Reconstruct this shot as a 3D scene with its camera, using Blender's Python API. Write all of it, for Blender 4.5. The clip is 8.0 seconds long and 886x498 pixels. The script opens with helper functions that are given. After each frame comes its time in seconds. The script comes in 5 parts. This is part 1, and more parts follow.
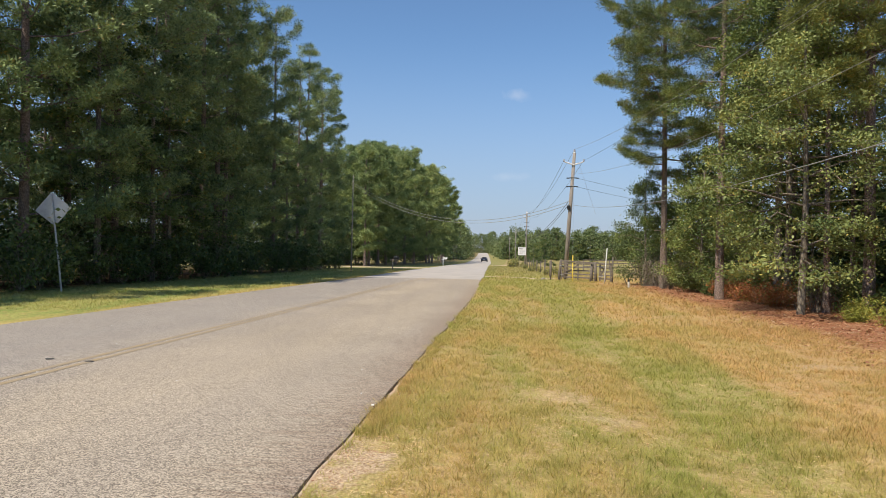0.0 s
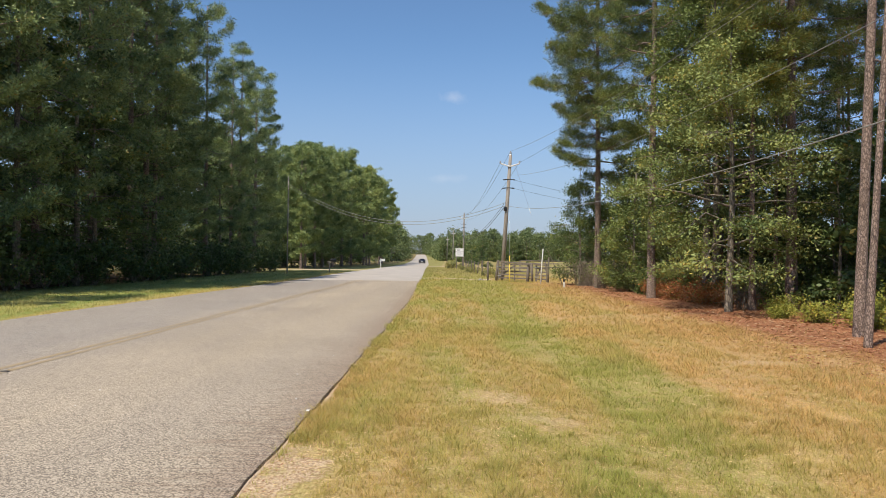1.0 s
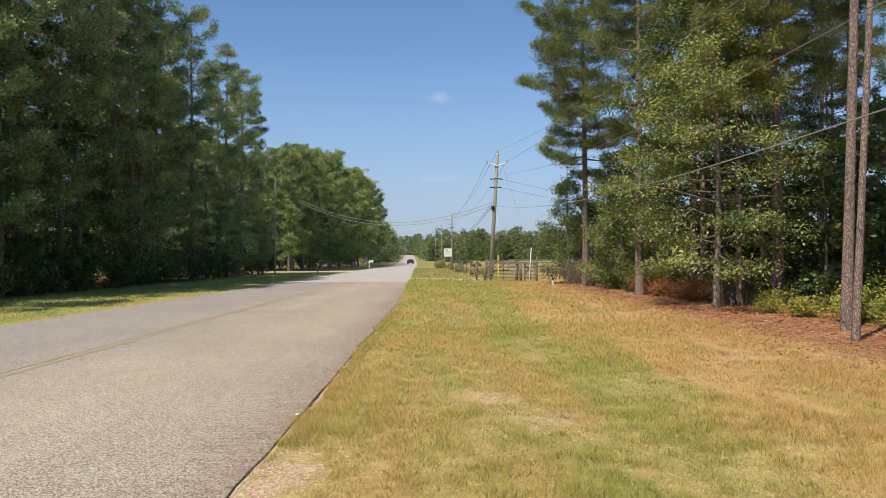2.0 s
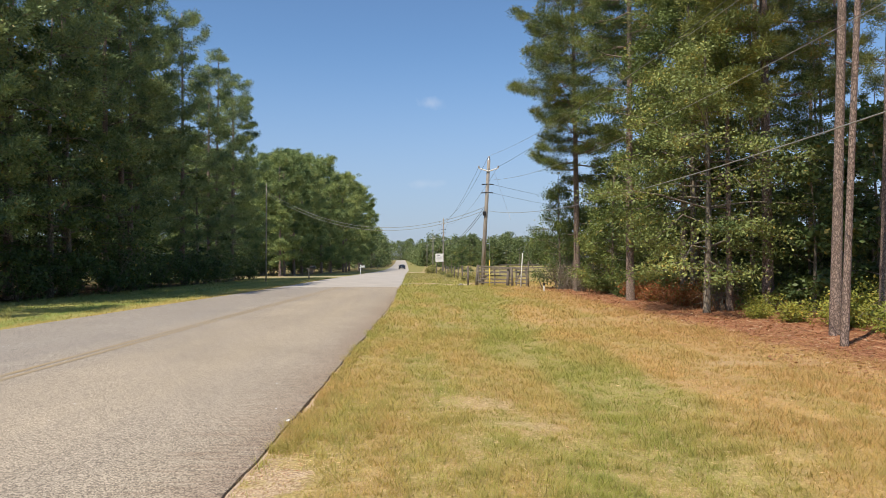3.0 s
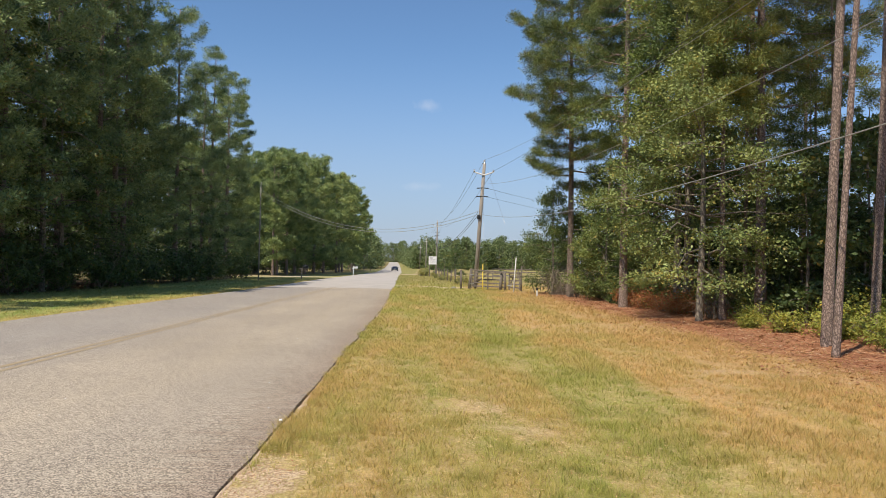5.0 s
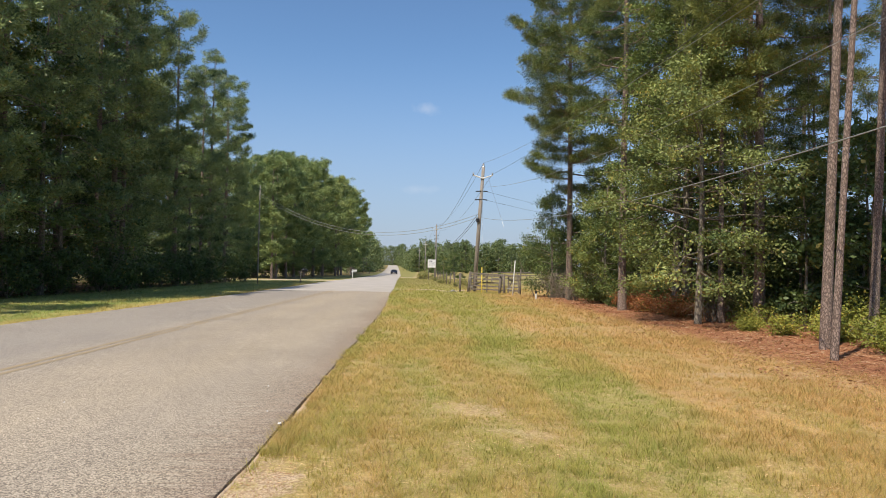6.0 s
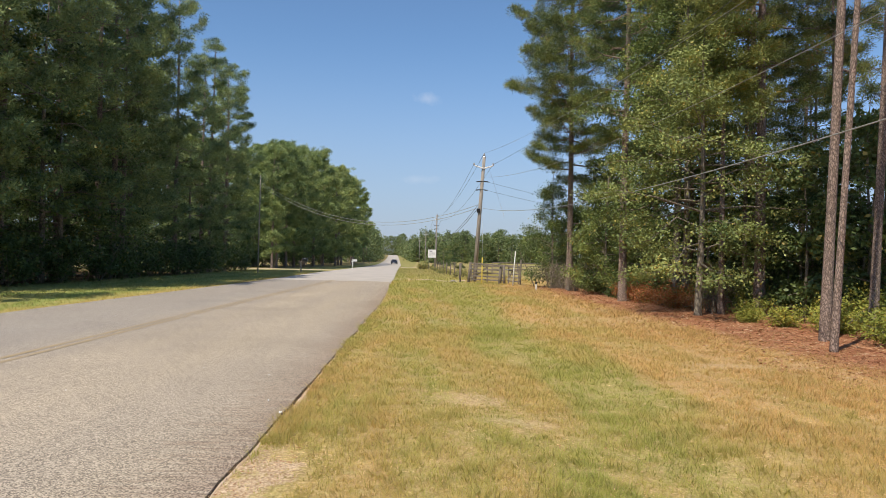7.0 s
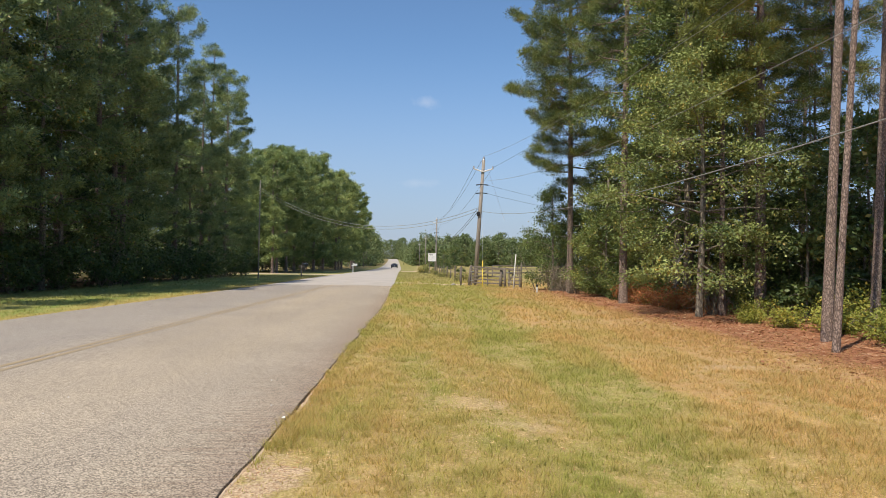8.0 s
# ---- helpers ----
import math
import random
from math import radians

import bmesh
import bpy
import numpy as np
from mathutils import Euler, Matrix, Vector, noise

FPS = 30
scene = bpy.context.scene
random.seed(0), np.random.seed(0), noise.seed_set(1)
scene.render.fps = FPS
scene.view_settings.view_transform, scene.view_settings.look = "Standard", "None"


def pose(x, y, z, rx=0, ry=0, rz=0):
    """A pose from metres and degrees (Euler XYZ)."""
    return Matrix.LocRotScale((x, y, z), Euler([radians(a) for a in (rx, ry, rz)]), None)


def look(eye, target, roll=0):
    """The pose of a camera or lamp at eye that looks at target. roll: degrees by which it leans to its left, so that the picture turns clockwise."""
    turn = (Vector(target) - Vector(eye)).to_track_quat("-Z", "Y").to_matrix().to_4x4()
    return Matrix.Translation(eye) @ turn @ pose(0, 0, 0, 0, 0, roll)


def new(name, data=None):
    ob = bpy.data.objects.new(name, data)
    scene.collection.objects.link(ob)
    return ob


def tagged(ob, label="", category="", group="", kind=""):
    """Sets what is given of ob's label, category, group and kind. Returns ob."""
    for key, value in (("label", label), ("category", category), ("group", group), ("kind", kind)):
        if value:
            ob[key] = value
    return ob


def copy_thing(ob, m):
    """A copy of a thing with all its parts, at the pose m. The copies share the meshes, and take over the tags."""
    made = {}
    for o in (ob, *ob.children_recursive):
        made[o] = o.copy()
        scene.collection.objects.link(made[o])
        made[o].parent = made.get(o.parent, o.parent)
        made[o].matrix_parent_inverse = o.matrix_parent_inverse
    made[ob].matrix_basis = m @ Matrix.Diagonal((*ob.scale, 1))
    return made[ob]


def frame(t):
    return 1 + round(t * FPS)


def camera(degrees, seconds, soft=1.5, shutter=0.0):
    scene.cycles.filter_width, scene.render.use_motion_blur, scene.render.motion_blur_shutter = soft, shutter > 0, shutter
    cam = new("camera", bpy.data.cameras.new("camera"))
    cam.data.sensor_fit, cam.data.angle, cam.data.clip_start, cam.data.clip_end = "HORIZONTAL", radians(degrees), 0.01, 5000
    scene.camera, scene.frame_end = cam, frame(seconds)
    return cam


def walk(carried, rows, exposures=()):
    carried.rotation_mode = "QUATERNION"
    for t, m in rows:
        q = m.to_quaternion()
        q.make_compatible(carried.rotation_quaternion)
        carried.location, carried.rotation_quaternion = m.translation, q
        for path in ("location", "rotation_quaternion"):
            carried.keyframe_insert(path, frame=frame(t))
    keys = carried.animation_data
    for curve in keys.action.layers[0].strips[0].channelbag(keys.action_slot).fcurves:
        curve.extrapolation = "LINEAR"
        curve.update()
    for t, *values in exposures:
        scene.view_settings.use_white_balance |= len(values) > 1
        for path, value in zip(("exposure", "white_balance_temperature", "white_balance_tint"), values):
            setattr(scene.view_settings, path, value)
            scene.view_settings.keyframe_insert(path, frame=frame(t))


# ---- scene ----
cam = camera(62.19, 8.0, soft=0.7)
walk(cam, [
    (0, look((0.0540, -0.1340, 1.5054), (-4.558, 49.651, 1.880), 0.931)),
    (0.5, look((0.0630, -0.1350, 1.5225), (-2.364, 49.800, 2.331), 0.647)),
    (1, look((0.0580, -0.0350, 1.4971), (-0.328, 49.961, 2.038), 0.529)),
    (2.5, look((0.0607, 0.0208, 1.4945), (0.586, 50.014, 2.089), -0.451)),
    (3, look((0.0619, 0.0039, 1.5025), (1.047, 49.986, 2.405), -0.336)),
    (3.5, look((0.0495, 0.0057, 1.5013), (1.669, 49.967, 2.602), 0.170)),
    (4, look((0.0298, 0.0068, 1.4990), (1.567, 49.969, 2.697), 0.518)),
    (4.5, look((0.0225, 0.0203, 1.4964), (1.447, 49.989, 2.525), 0.959)),
    (6, look((0.0285, 0.0000, 1.4990), (1.534, 49.960, 2.815), 0.920)),
    (6.5, look((0.0198, 0.0294, 1.4867), (1.692, 49.991, 2.497), 1.202)),
    (7, look((0.0196, -0.0006, 1.4981), (1.523, 49.973, 2.145), 1.186)),
    (7.5, look((0.0211, -0.0126, 1.5032), (1.636, 49.954, 2.383), 1.051)),
    (8, look((-0.0000, 0.0000, 1.5000), (1.499, 49.970, 2.385), 0.700)),
])

# ---- world, sun, exposure ----
TO_SUN = Vector((-0.33, -0.45, 0.83)).normalized()
sun_el = math.asin(TO_SUN.z)
world = bpy.data.worlds.new("world")
scene.world = world
world.use_nodes = True
wn, wl = world.node_tree.nodes, world.node_tree.links
wn.clear()
w_out = wn.new("ShaderNodeOutputWorld")
w_bg = wn.new("ShaderNodeBackground")
w_sky = wn.new("ShaderNodeTexSky")
w_sky.sky_type = "NISHITA"
w_sky.sun_disc = False
w_sky.sun_elevation = sun_el
w_sky.sun_rotation = math.atan2(TO_SUN.x, TO_SUN.y)
w_sky.air_density, w_sky.dust_density, w_sky.ozone_density = 1.0, 0.3, 2.0
w_bg.inputs["Strength"].default_value = 0.115
# one small thin cloud low over the road and a fainter one beneath it
w_co = wn.new("ShaderNodeTexCoord")
w_noise = wn.new("ShaderNodeTexNoise")
w_noise.inputs["Scale"].default_value = 60.0
w_noise.inputs["Detail"].default_value = 6.0
wl.new(w_co.outputs["Generated"], w_noise.inputs["Vector"])
cloud_sum = None
for direction, wide, high, strength in (((0.006, 1.0, 0.217), 0.022, 0.009, 0.24), ((-0.004, 1.0, 0.107), 0.030, 0.008, 0.16)):
    d = Vector(direction).normalized()
    sub = wn.new("ShaderNodeVectorMath")
    sub.operation = "SUBTRACT"
    sub.inputs[1].default_value = d
    wl.new(w_co.outputs["Generated"], sub.inputs[0])
    div = wn.new("ShaderNodeVectorMath")
    div.operation = "DIVIDE"
    div.inputs[1].default_value = (wide, 1.0, high)
    wl.new(sub.outputs[0], div.inputs[0])
    ln = wn.new("ShaderNodeVectorMath")
    ln.operation = "LENGTH"
    wl.new(div.outputs[0], ln.inputs[0])
    add = wn.new("ShaderNodeMath")
    add.operation = "MULTIPLY_ADD"
    wl.new(w_noise.outputs["Fac"], add.inputs[0])
    add.inputs[1].default_value = 1.6
    wl.new(ln.outputs["Value"], add.inputs[2])
    ramp = wn.new("ShaderNodeMapRange")
    wl.new(add.outputs[0], ramp.inputs["Value"])
    ramp.inputs["From Min"].default_value = 1.75
    ramp.inputs["From Max"].default_value = 0.85
    ramp.inputs["To Max"].default_value = strength
    if cloud_sum is None:
        cloud_sum = ramp.outputs[0]
    else:
        m = wn.new("ShaderNodeMath")
        m.operation = "ADD"
        wl.new(cloud_sum, m.inputs[0])
        wl.new(ramp.outputs[0], m.inputs[1])
        cloud_sum = m.outputs[0]
w_mix = wn.new("ShaderNodeMix")
w_mix.data_type = "RGBA"
wl.new(cloud_sum, w_mix.inputs["Factor"])
# cooler air than the model's, with pale blue haze low down
w_tint = wn.new("ShaderNodeMix")
w_tint.data_type, w_tint.blend_type = "RGBA", "MULTIPLY"
w_tint.inputs["Factor"].default_value = 1.0
w_tint.inputs["B"].default_value = (0.85, 1.02, 1.17, 1)
wl.new(w_sky.outputs[0], w_tint.inputs["A"])
w_sep = wn.new("ShaderNodeSeparateXYZ")
wl.new(w_co.outputs["Generated"], w_sep.inputs[0])
w_low = wn.new("ShaderNodeMapRange")
w_low.interpolation_type = "SMOOTHSTEP"
wl.new(w_sep.outputs[2], w_low.inputs["Value"])
w_low.inputs["From Min"].default_value = 0.30
w_low.inputs["From Max"].default_value = -0.05
w_low.inputs["To Max"].default_value = 0.85
w_haze = wn.new("ShaderNodeMix")
w_haze.data_type = "RGBA"
wl.new(w_low.outputs[0], w_haze.inputs["Factor"])
wl.new(w_tint.outputs["Result"], w_haze.inputs["A"])
w_haze.inputs["B"].default_value = (3.2, 3.65, 5.1, 1)
wl.new(w_haze.outputs["Result"], w_mix.inputs["A"])
w_mix.inputs["B"].default_value = (7.0, 7.2, 7.8, 1)
wl.new(w_mix.outputs["Result"], w_bg.inputs["Color"])
wl.new(w_bg.outputs[0], w_out.inputs["Surface"])

sun = new("sun", bpy.data.lights.new("sun", "SUN"))
sun.data.energy = 5.05
sun.data.angle = radians(0.53)
sun.data.color = (1.0, 0.90, 0.765)
sun.matrix_world = look(TO_SUN * 80, (0, 0, 0))
scene.view_settings.exposure = 0.0


# ---- materials ----
def material(name):
    m = bpy.data.materials.new(name)
    m.use_nodes = True
    n, l = m.node_tree.nodes, m.node_tree.links
    return m, n, l, n["Principled BSDF"]


def noise_node(n, l, scale, detail=4.0, coords=None, stretch=None, rough=0.55):
    t = n.new("ShaderNodeTexNoise")
    t.inputs["Scale"].default_value = scale
    t.inputs["Detail"].default_value = detail
    t.inputs["Roughness"].default_value = rough
    if coords is None:
        coords = n.new("ShaderNodeTexCoord").outputs["Object"]
    if stretch:
        mp = n.new("ShaderNodeMapping")
        mp.inputs["Scale"].default_value = stretch
        l.new(coords, mp.inputs["Vector"])
        coords = mp.outputs[0]
    l.new(coords, t.inputs["Vector"])
    return t.outputs["Fac"]


def ranged(n, l, value, a, b, lo=0.0, hi=1.0):
    r = n.new("ShaderNodeMapRange")
    l.new(value, r.inputs["Value"])
    for key, v in (("From Min", a), ("From Max", b), ("To Min", lo), ("To Max", hi)):
        r.inputs[key].default_value = v
    return r.outputs[0]


def mixed(n, l, fac, a, b, blend="MIX"):
    x = n.new("ShaderNodeMix")
    x.data_type = "RGBA"
    x.blend_type = blend
    for key, v in (("Factor", fac), ("A", a), ("B", b)):
        if isinstance(v, (int, float)):
            x.inputs[key].default_value = v
        elif isinstance(v, tuple):
            x.inputs[key].default_value = (*v, 1)
        else:
            l.new(v, x.inputs[key])
    return x.outputs["Result"]


def calc(n, l, op, a, b):
    x = n.new("ShaderNodeMath")
    x.operation = op
    for k, v in enumerate((a, b)):
        if isinstance(v, (int, float)):
            x.inputs[k].default_value = v
        else:
            l.new(v, x.inputs[k])
    return x.outputs[0]


def bump(n, l, bsdf, height, strength, distance):
    b = n.new("ShaderNodeBump")
    b.inputs["Strength"].default_value = strength
    b.inputs["Distance"].default_value = distance
    l.new(height, b.inputs["Height"])
    l.new(b.outputs[0], bsdf.inputs["Normal"])


def plain(name, a, b, scale=8.0, rough=0.6, metal=0.0, relief=0.2, depth=0.01, stretch=None):
    m, n, l, p = material(name)
    f = noise_node(n, l, scale, 5, stretch=stretch)
    f2 = noise_node(n, l, scale * 7, 3, stretch=stretch)
    f3 = calc(n, l, "ADD", calc(n, l, "MULTIPLY", f, 0.7), calc(n, l, "MULTIPLY", f2, 0.3))
    l.new(mixed(n, l, ranged(n, l, f3, 0.35, 0.65), a, b), p.inputs["Base Color"])
    p.inputs["Roughness"].default_value = rough
    p.inputs["Metallic"].default_value = metal
    if relief:
        bump(n, l, p, f3, relief, depth)
    return m


def ground_colours(n, l, blades):
    """Grass verge: straw, green swale, bare sand, rust-red needle litter under the trees, dull field beyond."""
    co = n.new("ShaderNodeTexCoord").outputs["Object"]
    xyz = n.new("ShaderNodeSeparateXYZ")
    l.new(co, xyz.inputs[0])
    x, y = xyz.outputs[0], xyz.outputs[1]
    big = noise_node(n, l, 0.45, 4, co)
    mid = noise_node(n, l, 1.7, 5, co)
    long = noise_node(n, l, 1.0, 4, co, (0.8, 0.16, 1))
    straw = mixed(n, l, ranged(n, l, mid, 0.35, 0.65), (0.60, 0.37, 0.13), (0.76, 0.50, 0.20))
    green = mixed(n, l, ranged(n, l, mid, 0.35, 0.65), (0.27, 0.33, 0.055), (0.41, 0.43, 0.085))
    wob = calc(n, l, "ADD", x, calc(n, l, "MULTIPLY", calc(n, l, "SUBTRACT", big, 0.5), 1.6))
    swale = ranged(n, l, calc(n, l, "ABSOLUTE", calc(n, l, "SUBTRACT", wob, 1.9), 0.0), 1.3, 0.2)
    leftish = ranged(n, l, x, 5.0, 0.5, 0.0, 0.49)
    g = calc(n, l, "ADD", calc(n, l, "MULTIPLY", swale, 0.55), leftish)
    g = calc(n, l, "ADD", g, ranged(n, l, long, 0.36, 0.64, -0.36, 0.5))
    g = calc(n, l, "ADD", g, ranged(n, l, y, 14.0, 42.0, 0.0, 0.4))
    col = mixed(n, l, ranged(n, l, g, 0.05, 0.95), straw, green)
    # orange-tan dry ground towards the trees
    dry = mixed(n, l, ranged(n, l, mid, 0.35, 0.65), (0.54, 0.295, 0.115), (0.69, 0.40, 0.175))
    side = calc(n, l, "ADD", x, ranged(n, l, big, 0.3, 0.7, -1.3, 1.3))
    col = mixed(n, l, calc(n, l, "MULTIPLY", ranged(n, l, side, 3.2, 6.4, 0.0, 0.85), ranged(n, l, y, 52.0, 34.0, 0.35, 1.0)), col, dry)
    # rust-red pine litter
    fine = noise_node(n, l, 16.0, 4, co)
    red = mixed(n, l, ranged(n, l, fine, 0.35, 0.65), (0.31, 0.125, 0.062), (0.56, 0.28, 0.16))
    wood = calc(n, l, "MULTIPLY", ranged(n, l, calc(n, l, "ADD", x, ranged(n, l, mid, 0.3, 0.7, -0.5, 0.5)), 6.3, 7.2), ranged(n, l, y, 46.0, 40.0))
    col = mixed(n, l, wood, col, red)
    # left verge greener, forest floor dark brown
    lv = mixed(n, l, ranged(n, l, long, 0.38, 0.62), (0.26, 0.35, 0.09), (0.48, 0.46, 0.15))
    lv = mixed(n, l, ranged(n, l, calc(n, l, "ADD", x, ranged(n, l, mid, 0.3, 0.7, -0.3, 0.3)), -10.7, -10.0, 0.0, 0.5), lv, straw)
    col = mixed(n, l, ranged(n, l, x, -8.5, -9.5), col, lv)
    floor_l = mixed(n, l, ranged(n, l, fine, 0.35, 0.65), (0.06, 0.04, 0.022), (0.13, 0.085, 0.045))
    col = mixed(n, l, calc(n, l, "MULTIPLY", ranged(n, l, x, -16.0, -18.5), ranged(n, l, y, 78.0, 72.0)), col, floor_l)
    under = calc(n, l, "MULTIPLY", ranged(n, l, calc(n, l, "ADD", x, ranged(n, l, mid, 0.3, 0.7, -0.6, 0.6)), -15.0, -16.5), ranged(n, l, y, 80.0, 84.0))
    col = mixed(n, l, under, col, mixed(n, l, ranged(n, l, fine, 0.35, 0.65), (0.34, 0.18, 0.09), (0.52, 0.31, 0.17)))
    # sandy bare spots
    sand = mixed(n, l, ranged(n, l, fine, 0.3, 0.7), (0.56, 0.42, 0.27), (0.74, 0.59, 0.42))
    spot = None
    for cx, cy, rx, ry, full in ((-1.10, 5.2, 0.30, 0.85, 1.0), (0.60, 8.1, 0.6, 0.5, 0.25), (1.0, 7.1, 0.45, 0.25, 0.22), (-1.2, 12.5, 0.13, 7.0, 0.9), (4.6, 11.0, 0.9, 0.5, 0.3)):
        ex = calc(n, l, "DIVIDE", calc(n, l, "SUBTRACT", x, cx), rx)
        ey = calc(n, l, "DIVIDE", calc(n, l, "SUBTRACT", y, cy), ry)
        r = calc(n, l, "ADD", calc(n, l, "MULTIPLY", ex, ex), calc(n, l, "MULTIPLY", ey, ey))
        r = calc(n, l, "ADD", r, ranged(n, l, mid, 0.3, 0.7, -0.9, 0.9))
        r = calc(n, l, "ADD", r, ranged(n, l, fine, 0.3, 0.7, -0.35, 0.35))
        s = ranged(n, l, r, 1.1, 0.3, 0.0, full)
        spot = s if spot is None else calc(n, l, "MAXIMUM", spot, s)
    # dull green pasture behind the fence
    past = mixed(n, l, ranged(n, l, big, 0.35, 0.65), (0.27, 0.275, 0.10), (0.37, 0.335, 0.145))
    col = mixed(n, l, ranged(n, l, y, 52.0, 75.0, 0.0, 0.75), col, past)
    # tufts: lusher and drier patches a hand's width across
    tuft = noise_node(n, l, 5.5, 4, co, rough=0.65)
    near_road = calc(n, l, "MULTIPLY", ranged(n, l, x, -1.5, -1.2), ranged(n, l, x, 7.0, 5.5))
    col = mixed(n, l, calc(n, l, "MULTIPLY", near_road, ranged(n, l, tuft, 0.52, 0.68, 0.0, 0.55)), col, (0.30, 0.34, 0.065))
    col = mixed(n, l, ranged(n, l, tuft, 0.48, 0.32, 0.0, 0.6), col, (0.70, 0.48, 0.24))
    if not blades:
        # darker soil mottling, which also paints in the grass's small shadows
        col = mixed(n, l, 0.7, col, mixed(n, l, ranged(n, l, fine, 0.3, 0.7), (0.28, 0.24, 0.2), (1.0, 1.0, 1.0)), "MULTIPLY")
        thatch = noise_node(n, l, 45.0, 3, co, (1.0, 0.6, 1.0), 0.7)
        verge = calc(n, l, "MULTIPLY", ranged(n, l, x, -1.6, -1.3), ranged(n, l, x, 7.0, 6.0, 0.0, 0.55))
        col = mixed(n, l, verge, col, mixed(n, l, ranged(n, l, thatch, 0.35, 0.65), (0.26, 0.17, 0.085), (0.62, 0.46, 0.25)))
        grains = mixed(n, l, ranged(n, l, thatch, 0.38, 0.6), (0.33, 0.21, 0.125), sand)
        col = mixed(n, l, calc(n, l, "MULTIPLY", spot, 0.9), col, grains)
    return col, fine, mid


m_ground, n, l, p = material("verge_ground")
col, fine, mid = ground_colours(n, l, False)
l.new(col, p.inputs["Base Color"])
p.inputs["Roughness"].default_value = 0.95
p.inputs["Specular IOR Level"].default_value = 0.1
bump(n, l, p, fine, 0.6, 0.03)

m_grass, n, l, p = material("mown_grass")
col, fine, mid = ground_colours(n, l, True)
rnd = n.new("ShaderNodeNewGeometry").outputs["Random Per Island"]
col = mixed(n, l, ranged(n, l, rnd, 0.0, 1.0, 0.05, 0.6), col, mixed(n, l, rnd, (1.0, 0.75, 0.37), (0.30, 0.31, 0.07)))
l.new(col, p.inputs["Base Color"])
p.inputs["Roughness"].default_value = 0.7
p.inputs["Specular IOR Level"].default_value = 0.2
tr = n.new("ShaderNodeBsdfTranslucent")
l.new(col, tr.inputs["Color"])
ms = n.new("ShaderNodeMixShader")
ms.inputs[0].default_value = 0.45
l.new(p.outputs[0], ms.inputs[1])
l.new(tr.outputs[0], ms.inputs[2])
l.new(ms.outputs[0], n["Material Output"].inputs["Surface"])


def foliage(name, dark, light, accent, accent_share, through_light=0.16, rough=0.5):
    """Leaves that differ one by one and tree by tree, with painted lit and shaded patches."""
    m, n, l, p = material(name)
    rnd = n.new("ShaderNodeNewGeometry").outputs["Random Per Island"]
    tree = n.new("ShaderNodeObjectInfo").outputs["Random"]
    # bough-wide dark and light patches put sun and shade into the leaf colour
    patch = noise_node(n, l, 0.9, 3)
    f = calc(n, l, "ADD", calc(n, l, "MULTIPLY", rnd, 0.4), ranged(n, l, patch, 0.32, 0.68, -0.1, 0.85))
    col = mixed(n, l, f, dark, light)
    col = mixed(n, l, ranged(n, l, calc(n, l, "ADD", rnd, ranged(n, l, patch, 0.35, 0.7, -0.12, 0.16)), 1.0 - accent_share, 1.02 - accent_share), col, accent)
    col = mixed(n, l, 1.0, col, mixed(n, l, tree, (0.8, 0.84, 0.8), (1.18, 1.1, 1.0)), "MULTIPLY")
    l.new(col, p.inputs["Base Color"])
    p.inputs["Roughness"].default_value = rough
    p.inputs["Specular IOR Level"].default_value = 0.3
    t = n.new("ShaderNodeBsdfTranslucent")
    l.new(col, t.inputs["Color"])
    s = n.new("ShaderNodeMixShader")
    s.inputs[0].default_value = through_light
    l.new(p.outputs[0], s.inputs[1])
    l.new(t.outputs[0], s.inputs[2])
    l.new(s.outputs[0], n["Material Output"].inputs["Surface"])
    return m


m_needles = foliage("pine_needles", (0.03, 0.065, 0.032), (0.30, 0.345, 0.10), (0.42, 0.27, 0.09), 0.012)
# pine needles coloured yellower and brighter, as sun on the boughs
m_needles_sunlit = foliage("sunlit_pine_needles", (0.07, 0.105, 0.04), (0.37, 0.40, 0.11), (0.46, 0.30, 0.08), 0.015)
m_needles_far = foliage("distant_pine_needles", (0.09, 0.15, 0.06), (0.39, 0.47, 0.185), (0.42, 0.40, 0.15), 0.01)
m_needles_dark = foliage("forest_needles", (0.035, 0.085, 0.045), (0.35, 0.44, 0.18), (0.36, 0.30, 0.10), 0.008)
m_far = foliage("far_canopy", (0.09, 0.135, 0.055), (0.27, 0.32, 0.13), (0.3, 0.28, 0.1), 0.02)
m_leaves = foliage("oak_leaves", (0.035, 0.07, 0.025), (0.25, 0.32, 0.095), (0.40, 0.34, 0.09), 0.02)
m_sweetgum = foliage("bright_leaves", (0.06, 0.105, 0.035), (0.31, 0.37, 0.125), (0.46, 0.40, 0.12), 0.02)
m_under = foliage("understory_leaves", (0.025, 0.055, 0.022), (0.19, 0.255, 0.08), (0.42, 0.33, 0.09), 0.03)
m_shrub = foliage("yellow_green_shrub", (0.17, 0.21, 0.04), (0.40, 0.42, 0.09), (0.5, 0.4, 0.09), 0.1)
m_fern = foliage("rusty_dead_fern", (0.24, 0.085, 0.035), (0.48, 0.21, 0.085), (0.24, 0.25, 0.06), 0.15)
m_weed = foliage("roadside_weeds", (0.20, 0.22, 0.07), (0.36, 0.35, 0.12), (0.48, 0.40, 0.16), 0.2)


